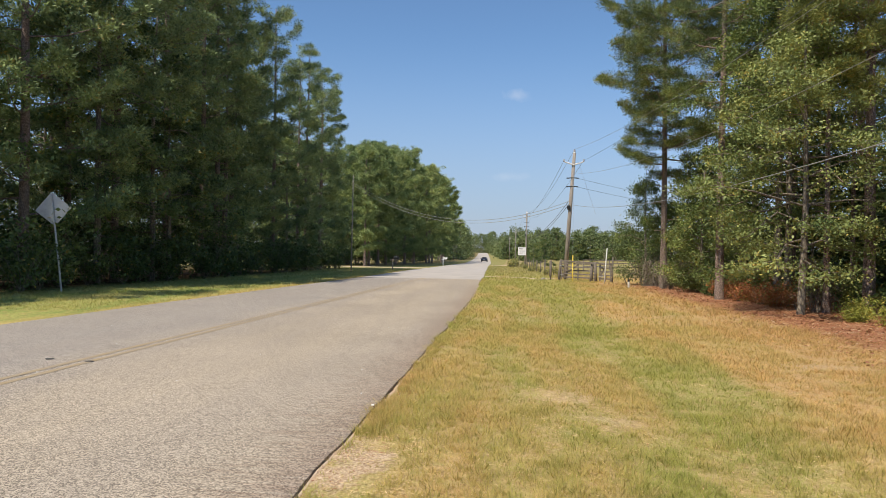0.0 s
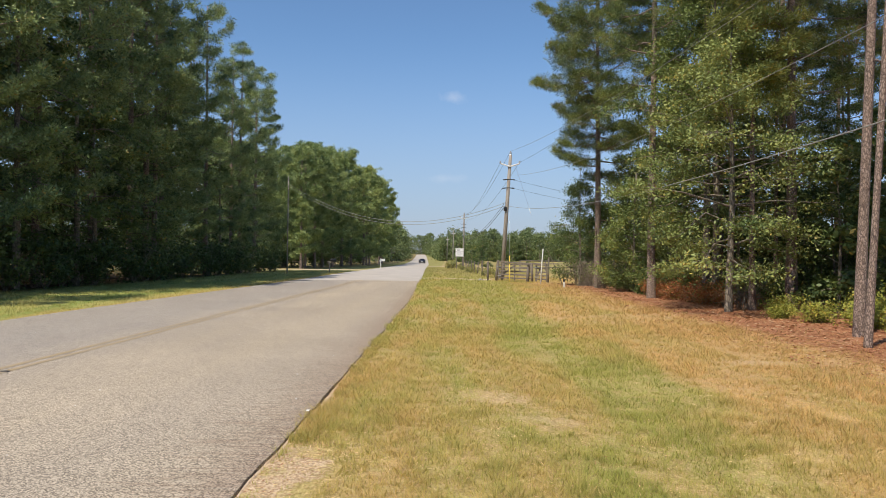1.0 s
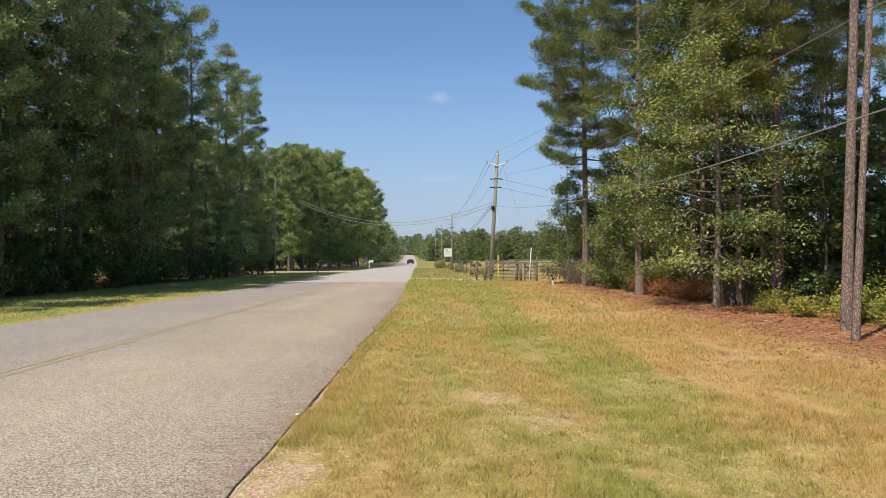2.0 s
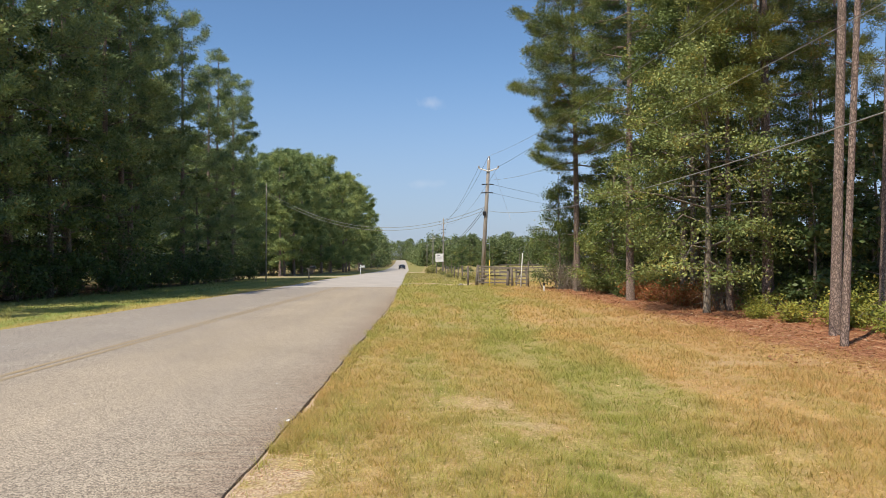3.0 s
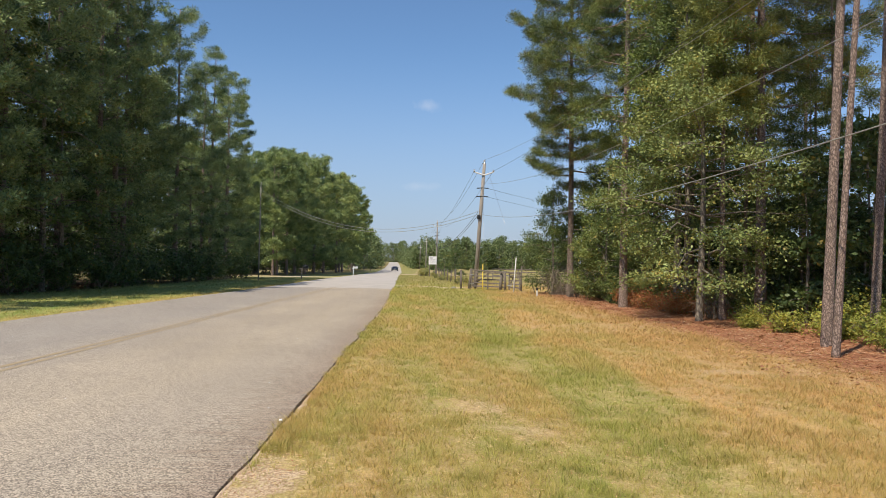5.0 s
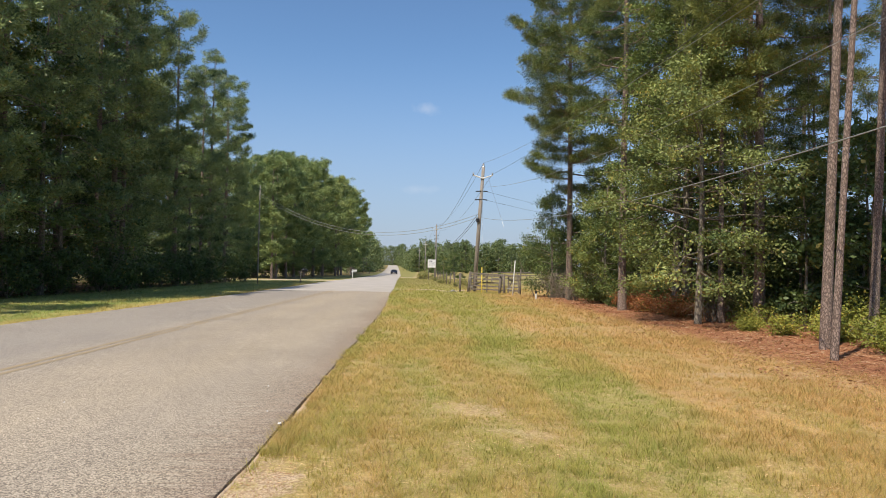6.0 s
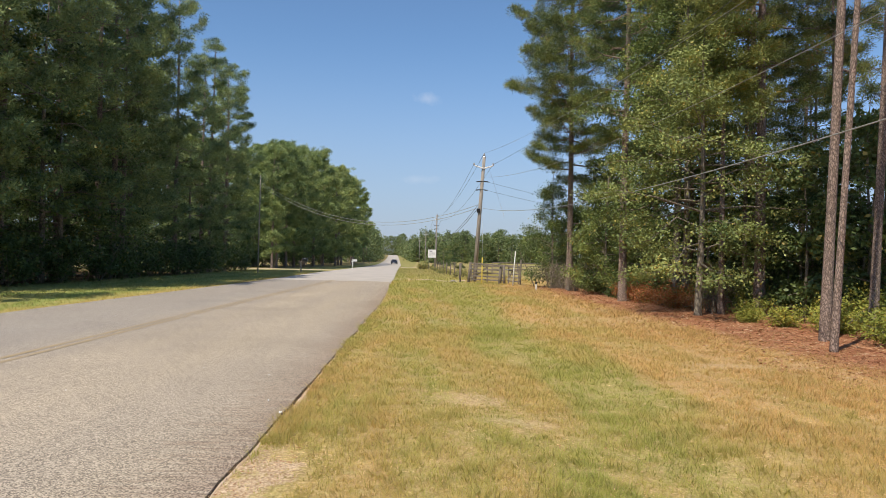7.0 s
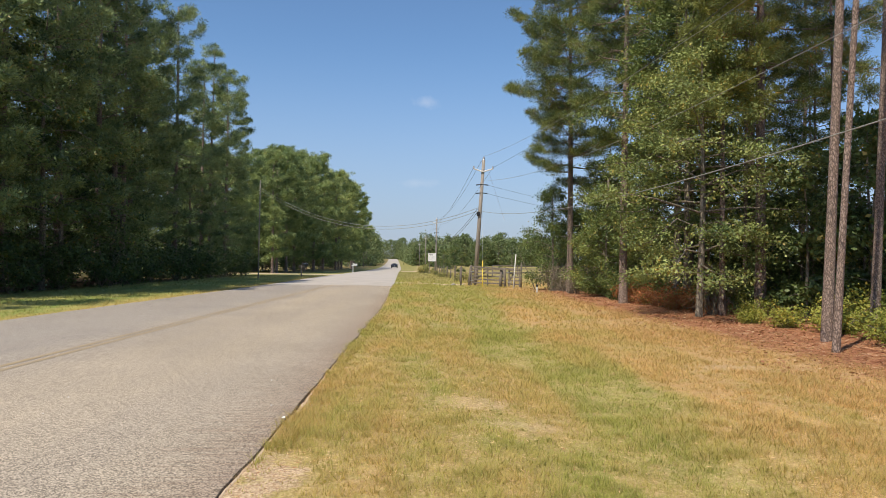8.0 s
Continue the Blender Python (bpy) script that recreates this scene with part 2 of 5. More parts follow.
def bark(name, dark, light, plates):
    m, n, l, p = material(name)
    co = n.new("ShaderNodeTexCoord").outputs["Object"]
    mp = n.new("ShaderNodeMapping")
    mp.inputs["Scale"].default_value = (plates, plates, plates * 0.35)
    warp = n.new("ShaderNodeTexNoise")
    warp.inputs["Scale"].default_value = 14.0
    warp.inputs["Detail"].default_value = 3.0
    l.new(co, warp.inputs["Vector"])
    moved = n.new("ShaderNodeVectorMath")
    moved.operation = "MULTIPLY_ADD"
    moved.inputs[1].default_value = (0.06, 0.06, 0.12)
    l.new(warp.outputs["Color"], moved.inputs[0])
    l.new(co, moved.inputs[2])
    l.new(moved.outputs[0], mp.inputs["Vector"])
    v = n.new("ShaderNodeTexVoronoi")
    v.feature = "DISTANCE_TO_EDGE"
    v.inputs["Scale"].default_value = 1.0
    l.new(mp.outputs[0], v.inputs["Vector"])
    crack = ranged(n, l, v.outputs["Distance"], 0.0, 0.26)
    nz = noise_node(n, l, 9.0, 5, co)
    col = mixed(n, l, ranged(n, l, nz, 0.3, 0.7), tuple(c * 0.75 for c in light), light)
    l.new(mixed(n, l, crack, dark, col), p.inputs["Base Color"])
    p.inputs["Roughness"].default_value = 0.9
    bump(n, l, p, calc(n, l, "ADD", crack, nz), 0.6, 0.015)
    return m


m_pine_bark = bark("pine_bark", (0.10, 0.07, 0.055), (0.41, 0.31, 0.25), 30.0)
m_grey_bark = bark("grey_bark", (0.12, 0.10, 0.075), (0.34, 0.29, 0.22), 16.0)

# chip-seal road: pale worn aggregate, greyer far lane, brown streaks along the broken edge
m_road, n, l, p = material("worn_chip_seal")
co = n.new("ShaderNodeTexCoord").outputs["Object"]
xyz = n.new("ShaderNodeSeparateXYZ")
l.new(co, xyz.inputs[0])
vor = n.new("ShaderNodeTexVoronoi")
vor.inputs["Scale"].default_value = 105.0
l.new(co, vor.inputs["Vector"])
chips = vor.outputs["Color"]
bw = n.new("ShaderNodeRGBToBW")
l.new(chips, bw.inputs[0])
grain = noise_node(n, l, 30.0, 5, co)
broad = noise_node(n, l, 0.35, 4, co)
tracks = noise_node(n, l, 1.0, 3, co, (0.9, 0.05, 1))
tan = mixed(n, l, ranged(n, l, broad, 0.3, 0.7), (0.335, 0.285, 0.215), (0.42, 0.357, 0.272))
grey = mixed(n, l, ranged(n, l, broad, 0.3, 0.7), (0.275, 0.25, 0.22), (0.345, 0.312, 0.27))
base = mixed(n, l, ranged(n, l, calc(n, l, "ADD", xyz.outputs[0], ranged(n, l, broad, 0.3, 0.7, -0.5, 0.5)), -4.6, -6.6), tan, grey)
base = mixed(n, l, ranged(n, l, tracks, 0.35, 0.7, 0.0, 0.5), base, (0.30, 0.262, 0.22))
streak = noise_node(n, l, 1.0, 6, co, (1.3, 22.0, 1), 0.7)
edge = calc(n, l, "ADD", xyz.outputs[0], ranged(n, l, streak, 0.36, 0.64, -0.75, 0.45))
edge = calc(n, l, "MULTIPLY", ranged(n, l, edge, -2.1, -1.3, 0.0, 0.6), ranged(n, l, xyz.outputs[1], 46.0, 36.0))
base = mixed(n, l, edge, base, (0.20, 0.135, 0.095))
base = mixed(n, l, 0.9, base, mixed(n, l, ranged(n, l, bw.outputs[0], 0.25, 0.75), (0.42, 0.41, 0.40), (1.75, 1.72, 1.68)), "MULTIPLY")
base = mixed(n, l, ranged(n, l, grain, 0.62, 0.75, 0.0, 0.35), base, (0.12, 0.1, 0.09))
l.new(base, p.inputs["Base Color"])
p.inputs["Roughness"].default_value = 0.85
p.inputs["Specular IOR Level"].default_value = 0.25
bump(n, l, p, calc(n, l, "ADD", bw.outputs[0], grain), 0.45, 0.008)

m_road_far = plain("grey_resurfaced_asphalt", (0.40, 0.36, 0.31), (0.50, 0.45, 0.39), 0.6, 0.85, 0, 0.2, 0.01)
m_road_edge = plain("tar_dark_broken_edge", (0.07, 0.05, 0.038), (0.22, 0.165, 0.12), 25, 0.9, 0, 0.5, 0.02)
m_line = plain("faded_yellow_paint", (0.34, 0.275, 0.19), (0.37, 0.275, 0.15), 2.5, 0.8, 0, 0.2, 0.004)
m_tar = plain("black_tar", (0.02, 0.018, 0.017), (0.05, 0.045, 0.04), 20, 0.6)
m_sand = plain("pale_sand", (0.50, 0.36, 0.235), (0.66, 0.53, 0.38), 3.0, 0.95, 0, 0.4, 0.02)
m_pole = plain("weathered_pole_wood", (0.21, 0.185, 0.155), (0.38, 0.345, 0.30), 5, 0.9, 0, 0.4, 0.01, (4, 4, 0.4))
m_fence = plain("silvered_fence_wood", (0.11, 0.095, 0.08), (0.25, 0.215, 0.18), 6, 0.9, 0, 0.4, 0.01)
m_metal = plain("galvanised_steel", (0.42, 0.43, 0.44), (0.58, 0.59, 0.60), 5, 0.42, 0.85, 0.1, 0.002)
m_sign_back = plain("bare_aluminium_sheet", (0.42, 0.42, 0.43), (0.56, 0.56, 0.57), 3, 0.42, 0.6, 0.05, 0.002)
m_white = plain("white_paint", (0.72, 0.71, 0.68), (0.82, 0.81, 0.79), 6, 0.55, 0, 0.05, 0.002)
m_yellow = plain("yellow_plastic", (0.62, 0.45, 0.05), (0.72, 0.53, 0.07), 6, 0.45, 0, 0.05, 0.002)
m_wire = plain("dark_cable", (0.06, 0.06, 0.065), (0.12, 0.12, 0.13), 9, 0.5, 0, 0, 0)
m_cable_grey = plain("grey_cable", (0.25, 0.26, 0.24), (0.36, 0.36, 0.33), 9, 0.5, 0, 0, 0)
m_black = plain("black_plastic", (0.015, 0.015, 0.016), (0.03, 0.03, 0.032), 9, 0.4, 0, 0.05, 0.002)
m_ink = plain("grey_ink", (0.12, 0.13, 0.15), (0.2, 0.2, 0.22), 9, 0.6, 0, 0, 0)
m_porcelain = plain("porcelain", (0.35, 0.36, 0.38), (0.5, 0.5, 0.52), 9, 0.25, 0, 0, 0)
m_concrete = plain("old_concrete", (0.28, 0.26, 0.23), (0.42, 0.4, 0.36), 5, 0.9, 0, 0.4, 0.01)
m_tyre = plain("tyre_rubber", (0.016, 0.016, 0.016), (0.035, 0.034, 0.033), 20, 0.85)
m_rim = plain("dark_alloy", (0.10, 0.10, 0.11), (0.2, 0.2, 0.21), 8, 0.35, 0.8, 0, 0)
m_paint, n, l, p = material("dark_blue_car_paint")
p.inputs["Base Color"].default_value = (0.008, 0.012, 0.028, 1)
p.inputs["Roughness"].default_value = 0.3
p.inputs["Coat Weight"].default_value = 1.0
p.inputs["Coat Roughness"].default_value = 0.04
m_glass, n, l, p = material("tinted_glass")
p.inputs["Base Color"].default_value = (0.01, 0.012, 0.014, 1)
p.inputs["Roughness"].default_value = 0.03
m_lamp, n, l, p = material("red_tail_lamp")
p.inputs["Base Color"].default_value = (0.45, 0.01, 0.015, 1)
p.inputs["Roughness"].default_value = 0.15
m_chrome = plain("chrome", (0.6, 0.6, 0.62), (0.75, 0.75, 0.76), 8, 0.15, 1.0, 0, 0)


# ---- geometry helpers ----
class Geo:
    """Collects vertices and faces for one mesh."""

    def __init__(self):
        self.v, self.f = [], []

    def add(self, verts, faces):
        k = len(self.v)
        self.v += [tuple(p) for p in verts]
        self.f += [tuple(i + k for i in face) for face in faces]
        return self

    def tube(self, points, radii, sides=6, caps=True):
        pts = [Vector(p) for p in points]
        verts, faces = [], []
        for i, p in enumerate(pts):
            d = (pts[min(i + 1, len(pts) - 1)] - pts[max(i - 1, 0)]).normalized()
            a = d.cross(Vector((0, 1, 0)) if abs(d.y) < 0.9 else Vector((1, 0, 0))).normalized()
            b = d.cross(a)
            for s in range(sides):
                t = 2 * math.pi * s / sides
                verts.append(p + (a * math.cos(t) + b * math.sin(t)) * radii[i])
        for i in range(len(pts) - 1):
            for s in range(sides):
                s2 = (s + 1) % sides
                faces.append((i * sides + s, i * sides + s2, (i + 1) * sides + s2, (i + 1) * sides + s))
        if caps:
            faces.append(tuple(range(sides - 1, -1, -1)))
            faces.append(tuple(range((len(pts) - 1) * sides, len(pts) * sides)))
        return self.add(verts, faces)

    def box(self, size, m=None, chamfer=0.0):
        """A box about the origin, with chamfered upright and level edges, put in place by the pose m."""
        bm = bmesh.new()
        bmesh.ops.create_cube(bm, size=1.0, matrix=Matrix.Diagonal((*size, 1)))
        if chamfer:
            bmesh.ops.bevel(bm, geom=bm.edges[:], offset=chamfer, segments=1, affect="EDGES")
        if m is not None:
            bm.transform(m)
        bm.verts.index_update()
        self.add([v.co[:] for v in bm.verts], [[v.index for v in f.verts] for f in bm.faces])
        bm.free()
        return self

    def mesh(self, name, mat, smooth=False):
        me = bpy.data.meshes.new(name)
        me.from_pydata(self.v, [], self.f)
        me.materials.append(mat)
        if smooth:
            me.polygons.foreach_set("use_smooth", [True] * len(me.polygons))
        me.update()
        return me


def mesh_from_arrays(name, verts, corners, per_face, mat):
    """A mesh of equal faces from numpy arrays."""
    me = bpy.data.meshes.new(name)
    count = len(corners) // per_face
    me.vertices.add(len(verts))
    me.vertices.foreach_set("co", np.asarray(verts, np.float32).ravel())
    me.loops.add(len(corners))
    me.loops.foreach_set("vertex_index", np.asarray(corners, np.int32))
    me.polygons.add(count)
    me.polygons.foreach_set("loop_start", np.arange(0, len(corners), per_face, dtype=np.int32))
    me.update(calc_edges=True)
    me.materials.append(mat)
    return me


def part(name, geo, mat, parent=None, label="", smooth=False):
    me = geo.mesh(name, mat, smooth) if isinstance(geo, Geo) else geo
    ob = new(name, me)
    ob.parent = parent
    return tagged(ob, label=label) if label else ob


def thing(name, at, label, category, group="", kind="", turn=0.0):
    ob = new(name)
    ob.matrix_world = pose(*at, 0, 0, turn)
    return tagged(ob, label, category, group, kind)


# ---- lie of the land ----
def smooth_steps(table, t):
    """Reads a table of (t, value) rows with eased steps between them."""
    if t <= table[0][0]:
        return table[0][1]
    for (a, va), (b, vb) in zip(table, table[1:]):
        if t <= b:
            s = (t - a) / (b - a)
            return va + (vb - va) * s
    return table[-1][1]


RISE = ((-400, 0), (70, 0), (130, -0.25), (190, -0.5), (250, -0.4), (310, 0.0), (420, 1.3), (540, 3.0), (700, 4.2), (3000, 5))
RIGHT_EDGE = ((-400, -1.27), (24, -1.27), (33, -1.45), (42, -1.72), (53, -1.85), (90, -2.8), (140, -4.0), (185, -4.9), (300, -8.4), (420, -12.5), (560, -18))
LEFT_EDGE = ((-400, -9.9), (20, -9.9), (36, -9.55), (50, -9.4), (90, -9.6), (140, -10.4), (185, -11.4), (300, -15.0), (420, -19.0), (560, -24.5))


def road_right(y):
    return smooth_steps(RIGHT_EDGE, y)


def road_left(y):
    return smooth_steps(LEFT_EDGE, y)


def land(x, y):
    z = smooth_steps(RISE, y) - 0.045
    if y < 120 and road_right(y) < x:
        fade = max(0.0, min(1.0, (120 - y) / 60))
        z -= 0.10 * fade * math.exp(-((x - 2.0) / 0.9) ** 2)
        z += 0.03 * fade * noise.noise((x * 0.5, y * 0.3, 0)) * min(1, x - road_right(y))
    return z


# ---- ground ----
def build_ground():
    xs = np.unique(np.r_[-2500, -1200, -600, -300, np.arange(-150, -20, 10), np.arange(-20, -10, 1.0), -10, -9.4, np.arange(-9, -2, 1.5), np.arange(-1.9, 9, 0.25), np.arange(9, 30, 1.5), np.arange(30, 150, 10), 200, 300, 600, 1200, 2500])
    ys = np.unique(np.r_[-2500, -1000, -300, -100, -40, -20, np.arange(-10, 2, 2.0), np.arange(2, 24, 0.5), np.arange(24, 60, 1.5), np.arange(60, 200, 8), np.arange(200, 600, 20), 700, 1000, 1800, 3200])
    geo = Geo()
    nx = len(xs)
    geo.v = [(float(x), float(y), land(float(x), float(y))) for y in ys for x in xs]
    geo.f = [(j * nx + i, j * nx + i + 1, (j + 1) * nx + i + 1, (j + 1) * nx + i) for j in range(len(ys) - 1) for i in range(nx - 1)]
    tagged(part("ground", geo, m_ground, smooth=True), "dry mown grass verge with green swale and pine litter", "ground", kind="structure")


build_ground()


def ragged(y, reach):
    return reach * (noise.noise((0.0, y * 0.7, 3.0)) + 0.22 * noise.noise((4.0, y * 4.0, 1.0)) + 0.22 * noise.noise((4.0, y * 13.0, 9.0)))


def build_road(name, y0, y1, mat, label, step):
    """A slab from edge to edge, crowned in the middle, with crumbled borders."""
    geo = Geo()
    rows = max(2, int((y1 - y0) / step))
    across = 8
    for j in range(rows + 1):
        y = y0 + (y1 - y0) * j / rows
        a, b = road_left(y) + ragged(y + 50, 0.05), road_right(y) + ragged(y, 0.042)
        z = smooth_steps(RISE, y)
        row = [(a, y, z - 0.12)]
        for i in range(across + 1):
            s = i / across
            row.append((a + (b - a) * s, y, z - 0.012 * (2 * s - 1) ** 4))
        row.append((b + 0.02, y, z - 0.12))
        geo.v += row
    w = across + 3
    for j in range(rows):
        for i in range(w - 1):
            geo.f.append((j * w + i, j * w + i + 1, (j + 1) * w + i + 1, (j + 1) * w + i))
    return tagged(part(name, geo, mat), label, "road", kind="structure")


build_road("road", -60, 45.5, m_road, "worn pale chip-seal road with faded yellow centre line", 0.12)
build_road("road_far", 45.55, 560, m_road_far, "greyer resurfaced stretch of country road", 1.5)

# dark crumbled lip along the near edge
lip = Geo()
ys = [2 + 0.05 * k for k in range(660)]
for y in ys:
    b = road_right(y) + ragged(y, 0.042)
    w = 0.006 + 0.012 * max(0, noise.noise((2.0, y * 1.3, 5.0))) + 0.008 * noise.noise((2.0, y * 15, 5.0))
    lip.v += [(b - 0.004, y, -0.014), (b + w, y, -0.026 + 0.012 * noise.noise((1.0, y * 17, 2.0))), (b + w + 0.01, y, -0.07)]
lip.f = [(3 * j + i, 3 * j + i + 1, 3 * j + i + 4, 3 * j + i + 3) for j in range(len(ys) - 1) for i in range(2) if noise.noise((6.0, ys[j] * 0.8, 1.0)) > -0.12]
tagged(part("road_edge", lip, m_road_edge), "dark crumbled asphalt edge beside the grass", "road edge", kind="structure")


def build_line(offset):
    geo = Geo()
    count = 260
    for j in range(count + 1):
        y = -20 + 66 * j / count
        x = -5.62 + smooth_steps(((-400, 0), (20, 0), (50, 0.25)), y) + offset
        w = 0.05 + 0.008 * noise.noise((offset * 9, y * 3, 0))
        geo.v += [(x - w, y, 0.004), (x + w, y, 0.004)]
    geo.f = [(2 * j, 2 * j + 1, 2 * j + 3, 2 * j + 2) for j in range(count) if noise.noise((offset, j * 0.31, 7)) > -0.55]
    return tagged(part("centre_line", geo, m_line), "faded yellow stripe of the double centre line", "road marking", "double centre line", "structure")




def shoulder(y):
    """How far the bare sandy strip reaches from the asphalt."""
    return 0.02 + 0.15 * max(0.0, noise.noise((7.0, y * 0.45, 2.0)) - 0.04) + 0.03 * noise.noise((7.0, y * 5.0, 2.0))


strip = Geo()
ys = [3.0 + 0.15 * k for k in range(330)]
for y in ys:
    b = road_right(y) + ragged(y, 0.042)
    w = max(0.02, shoulder(y))
    strip.v += [(b + 0.003, y, -0.055), (b + w * 0.5, y, -0.028), (b + w, y, land(b + w, y) - 0.006)]
strip.f = [(3 * j + i, 3 * j + i + 1, 3 * j + i + 4, 3 * j + i + 3) for j in range(len(ys) - 1) for i in range(2)]
tagged(part("sandy_shoulder", strip, m_sand, smooth=True), "thin pale sandy strip between asphalt and grass", "shoulder", kind="structure")
build_line(-0.1)
build_line(0.1)

for px, py in ((-6.15, 9.3), (-5.52, 9.2)):
    geo = Geo()
    rim = [(px + (0.06 + 0.015 * math.sin(k * 2.3)) * math.cos(k * 0.5236), py + 0.05 * math.sin(k * 0.5236)) for k in range(12)]
    geo.add([(x, y, 0.001) for x, y in rim] + [(px + (x - px) * 0.8, py + (y - py) * 0.8, 0.011) for x, y in rim] + [(px, py, 0.013)],
            [(k, (k + 1) % 12, 12 + (k + 1) % 12, 12 + k) for k in range(12)] + [(12 + k, 12 + (k + 1) % 12, 24) for k in range(12)])
    tagged(part("tar_blob", geo, m_tar), "black tar blob stuck on the centre line", "tar blob", "tar blobs")


def build_track(x0, x1, yc, width):
    geo = Geo()
    rows = 24
    for j in range(rows + 1):
        x = x0 + (x1 - x0) * j / rows
        for i in range(5):
            s = i / 4 - 0.5
            y = yc + s * width + 0.2 * noise.noise((x, i * 2.0, yc))
            geo.v.append((x, y, land(x, y) + 0.02 - 0.07 * (2 * s) ** 4))
    geo.f = [(j * 5 + i, j * 5 + i + 1, (j + 1) * 5 + i + 1, (j + 1) * 5 + i)[::-1] for j in range(rows) for i in range(4)]
    return tagged(part("driveway", geo, m_sand), "pale sandy farm driveway crossing the grass verge", "driveway", kind="structure")


build_track(-1.75, 3.6, 52.8, 2.0)
build_track(-3.6, 8.0, 134.0, 7.0)
build_track(-60.0, -9.6, 86.0, 5.0)


# ---- trees ----
def needle_puffs(centres, dirs, sizes, rng, count, length, width):
    """Soft flattened puffs of thin needles that bristle outwards and upwards from many twig tips."""
    k = len(centres) * count
    c, d, r = np.repeat(centres, count, 0), np.repeat(dirs, count, 0), np.repeat(sizes, count)[:, None]
    ball = rng.normal(size=(k, 3))
    ball /= np.linalg.norm(ball, axis=1)[:, None]
    base = c + ball * r * rng.uniform(0.25, 0.95, (k, 1)) * np.array([1, 1, 0.6])
    way = np.cross(ball, rng.normal(size=(k, 3))) * 0.55 + ball * 0.75 + d * 0.4
    way /= np.linalg.norm(way, axis=1)[:, None]
    side = np.cross(way, ball + np.array([0, 0, 0.2]) + rng.normal(size=(k, 3)) * 0.3)
    side /= np.linalg.norm(side, axis=1)[:, None] + 1e-9
    half = side * width * rng.uniform(0.6, 1.3, (k, 1))
    tip = base + way * length * rng.uniform(0.6, 1.15, (k, 1))
    verts = np.stack([base - half, base + half, tip], 1).reshape(-1, 3)
    return verts, np.arange(len(verts))


def leaf_clumps(centres, rng, count, spread, size, corners=4, flat=0.6, up=0.9):
    """Small pointed leaves round each clump's middle, mostly facing up and out."""
    k = len(centres)
    c = np.repeat(centres, count, 0) + rng.normal(size=(k * count, 3)) * spread * np.array([1, 1, flat])
    nrm = rng.normal(size=(k * count, 3)) + np.array([0, 0, up])
    nrm /= np.linalg.norm(nrm, axis=1)[:, None]
    a = np.cross(nrm, rng.normal(size=nrm.shape))
    a /= np.linalg.norm(a, axis=1)[:, None] + 1e-9
    b = np.cross(nrm, a)
    s = size * rng.uniform(0.6, 1.25, (k * count, 1))
    if corners == 3:
        verts = np.stack([c - a * s * 0.5 - b * s * 0.35, c + a * s * 0.5 - b * s * 0.3, c + b * s * 0.6], 1).reshape(-1, 3)
    else:
        verts = np.stack([c - a * s * 0.6, c + b * s * 0.36 - nrm * s * 0.08, c + a * s * 0.65, c - b * s * 0.36 - nrm * s * 0.08], 1).reshape(-1, 3)
    return verts, np.arange(len(verts))


def trunk_line(rng, height, lean, steps=9, wave=1.0):
    pts = []
    sway = rng.uniform(-1, 1, 4) * np.array([wave, 1, wave, 1])
    for i in range(steps + 1):
        s = i / steps
        pts.append((lean[0] * s * height + 0.18 * sway[0] * math.sin(s * 5 + sway[1] * 3) * s, lean[1] * s * height + 0.18 * sway[2] * math.sin(s * 4 + sway[3] * 3) * s, s * height))
    return pts


def along(pts, s):
    f = s * (len(pts) - 1)
    i = min(int(f), len(pts) - 2)
    return Vector(pts[i]).lerp(Vector(pts[i + 1]), f - i)


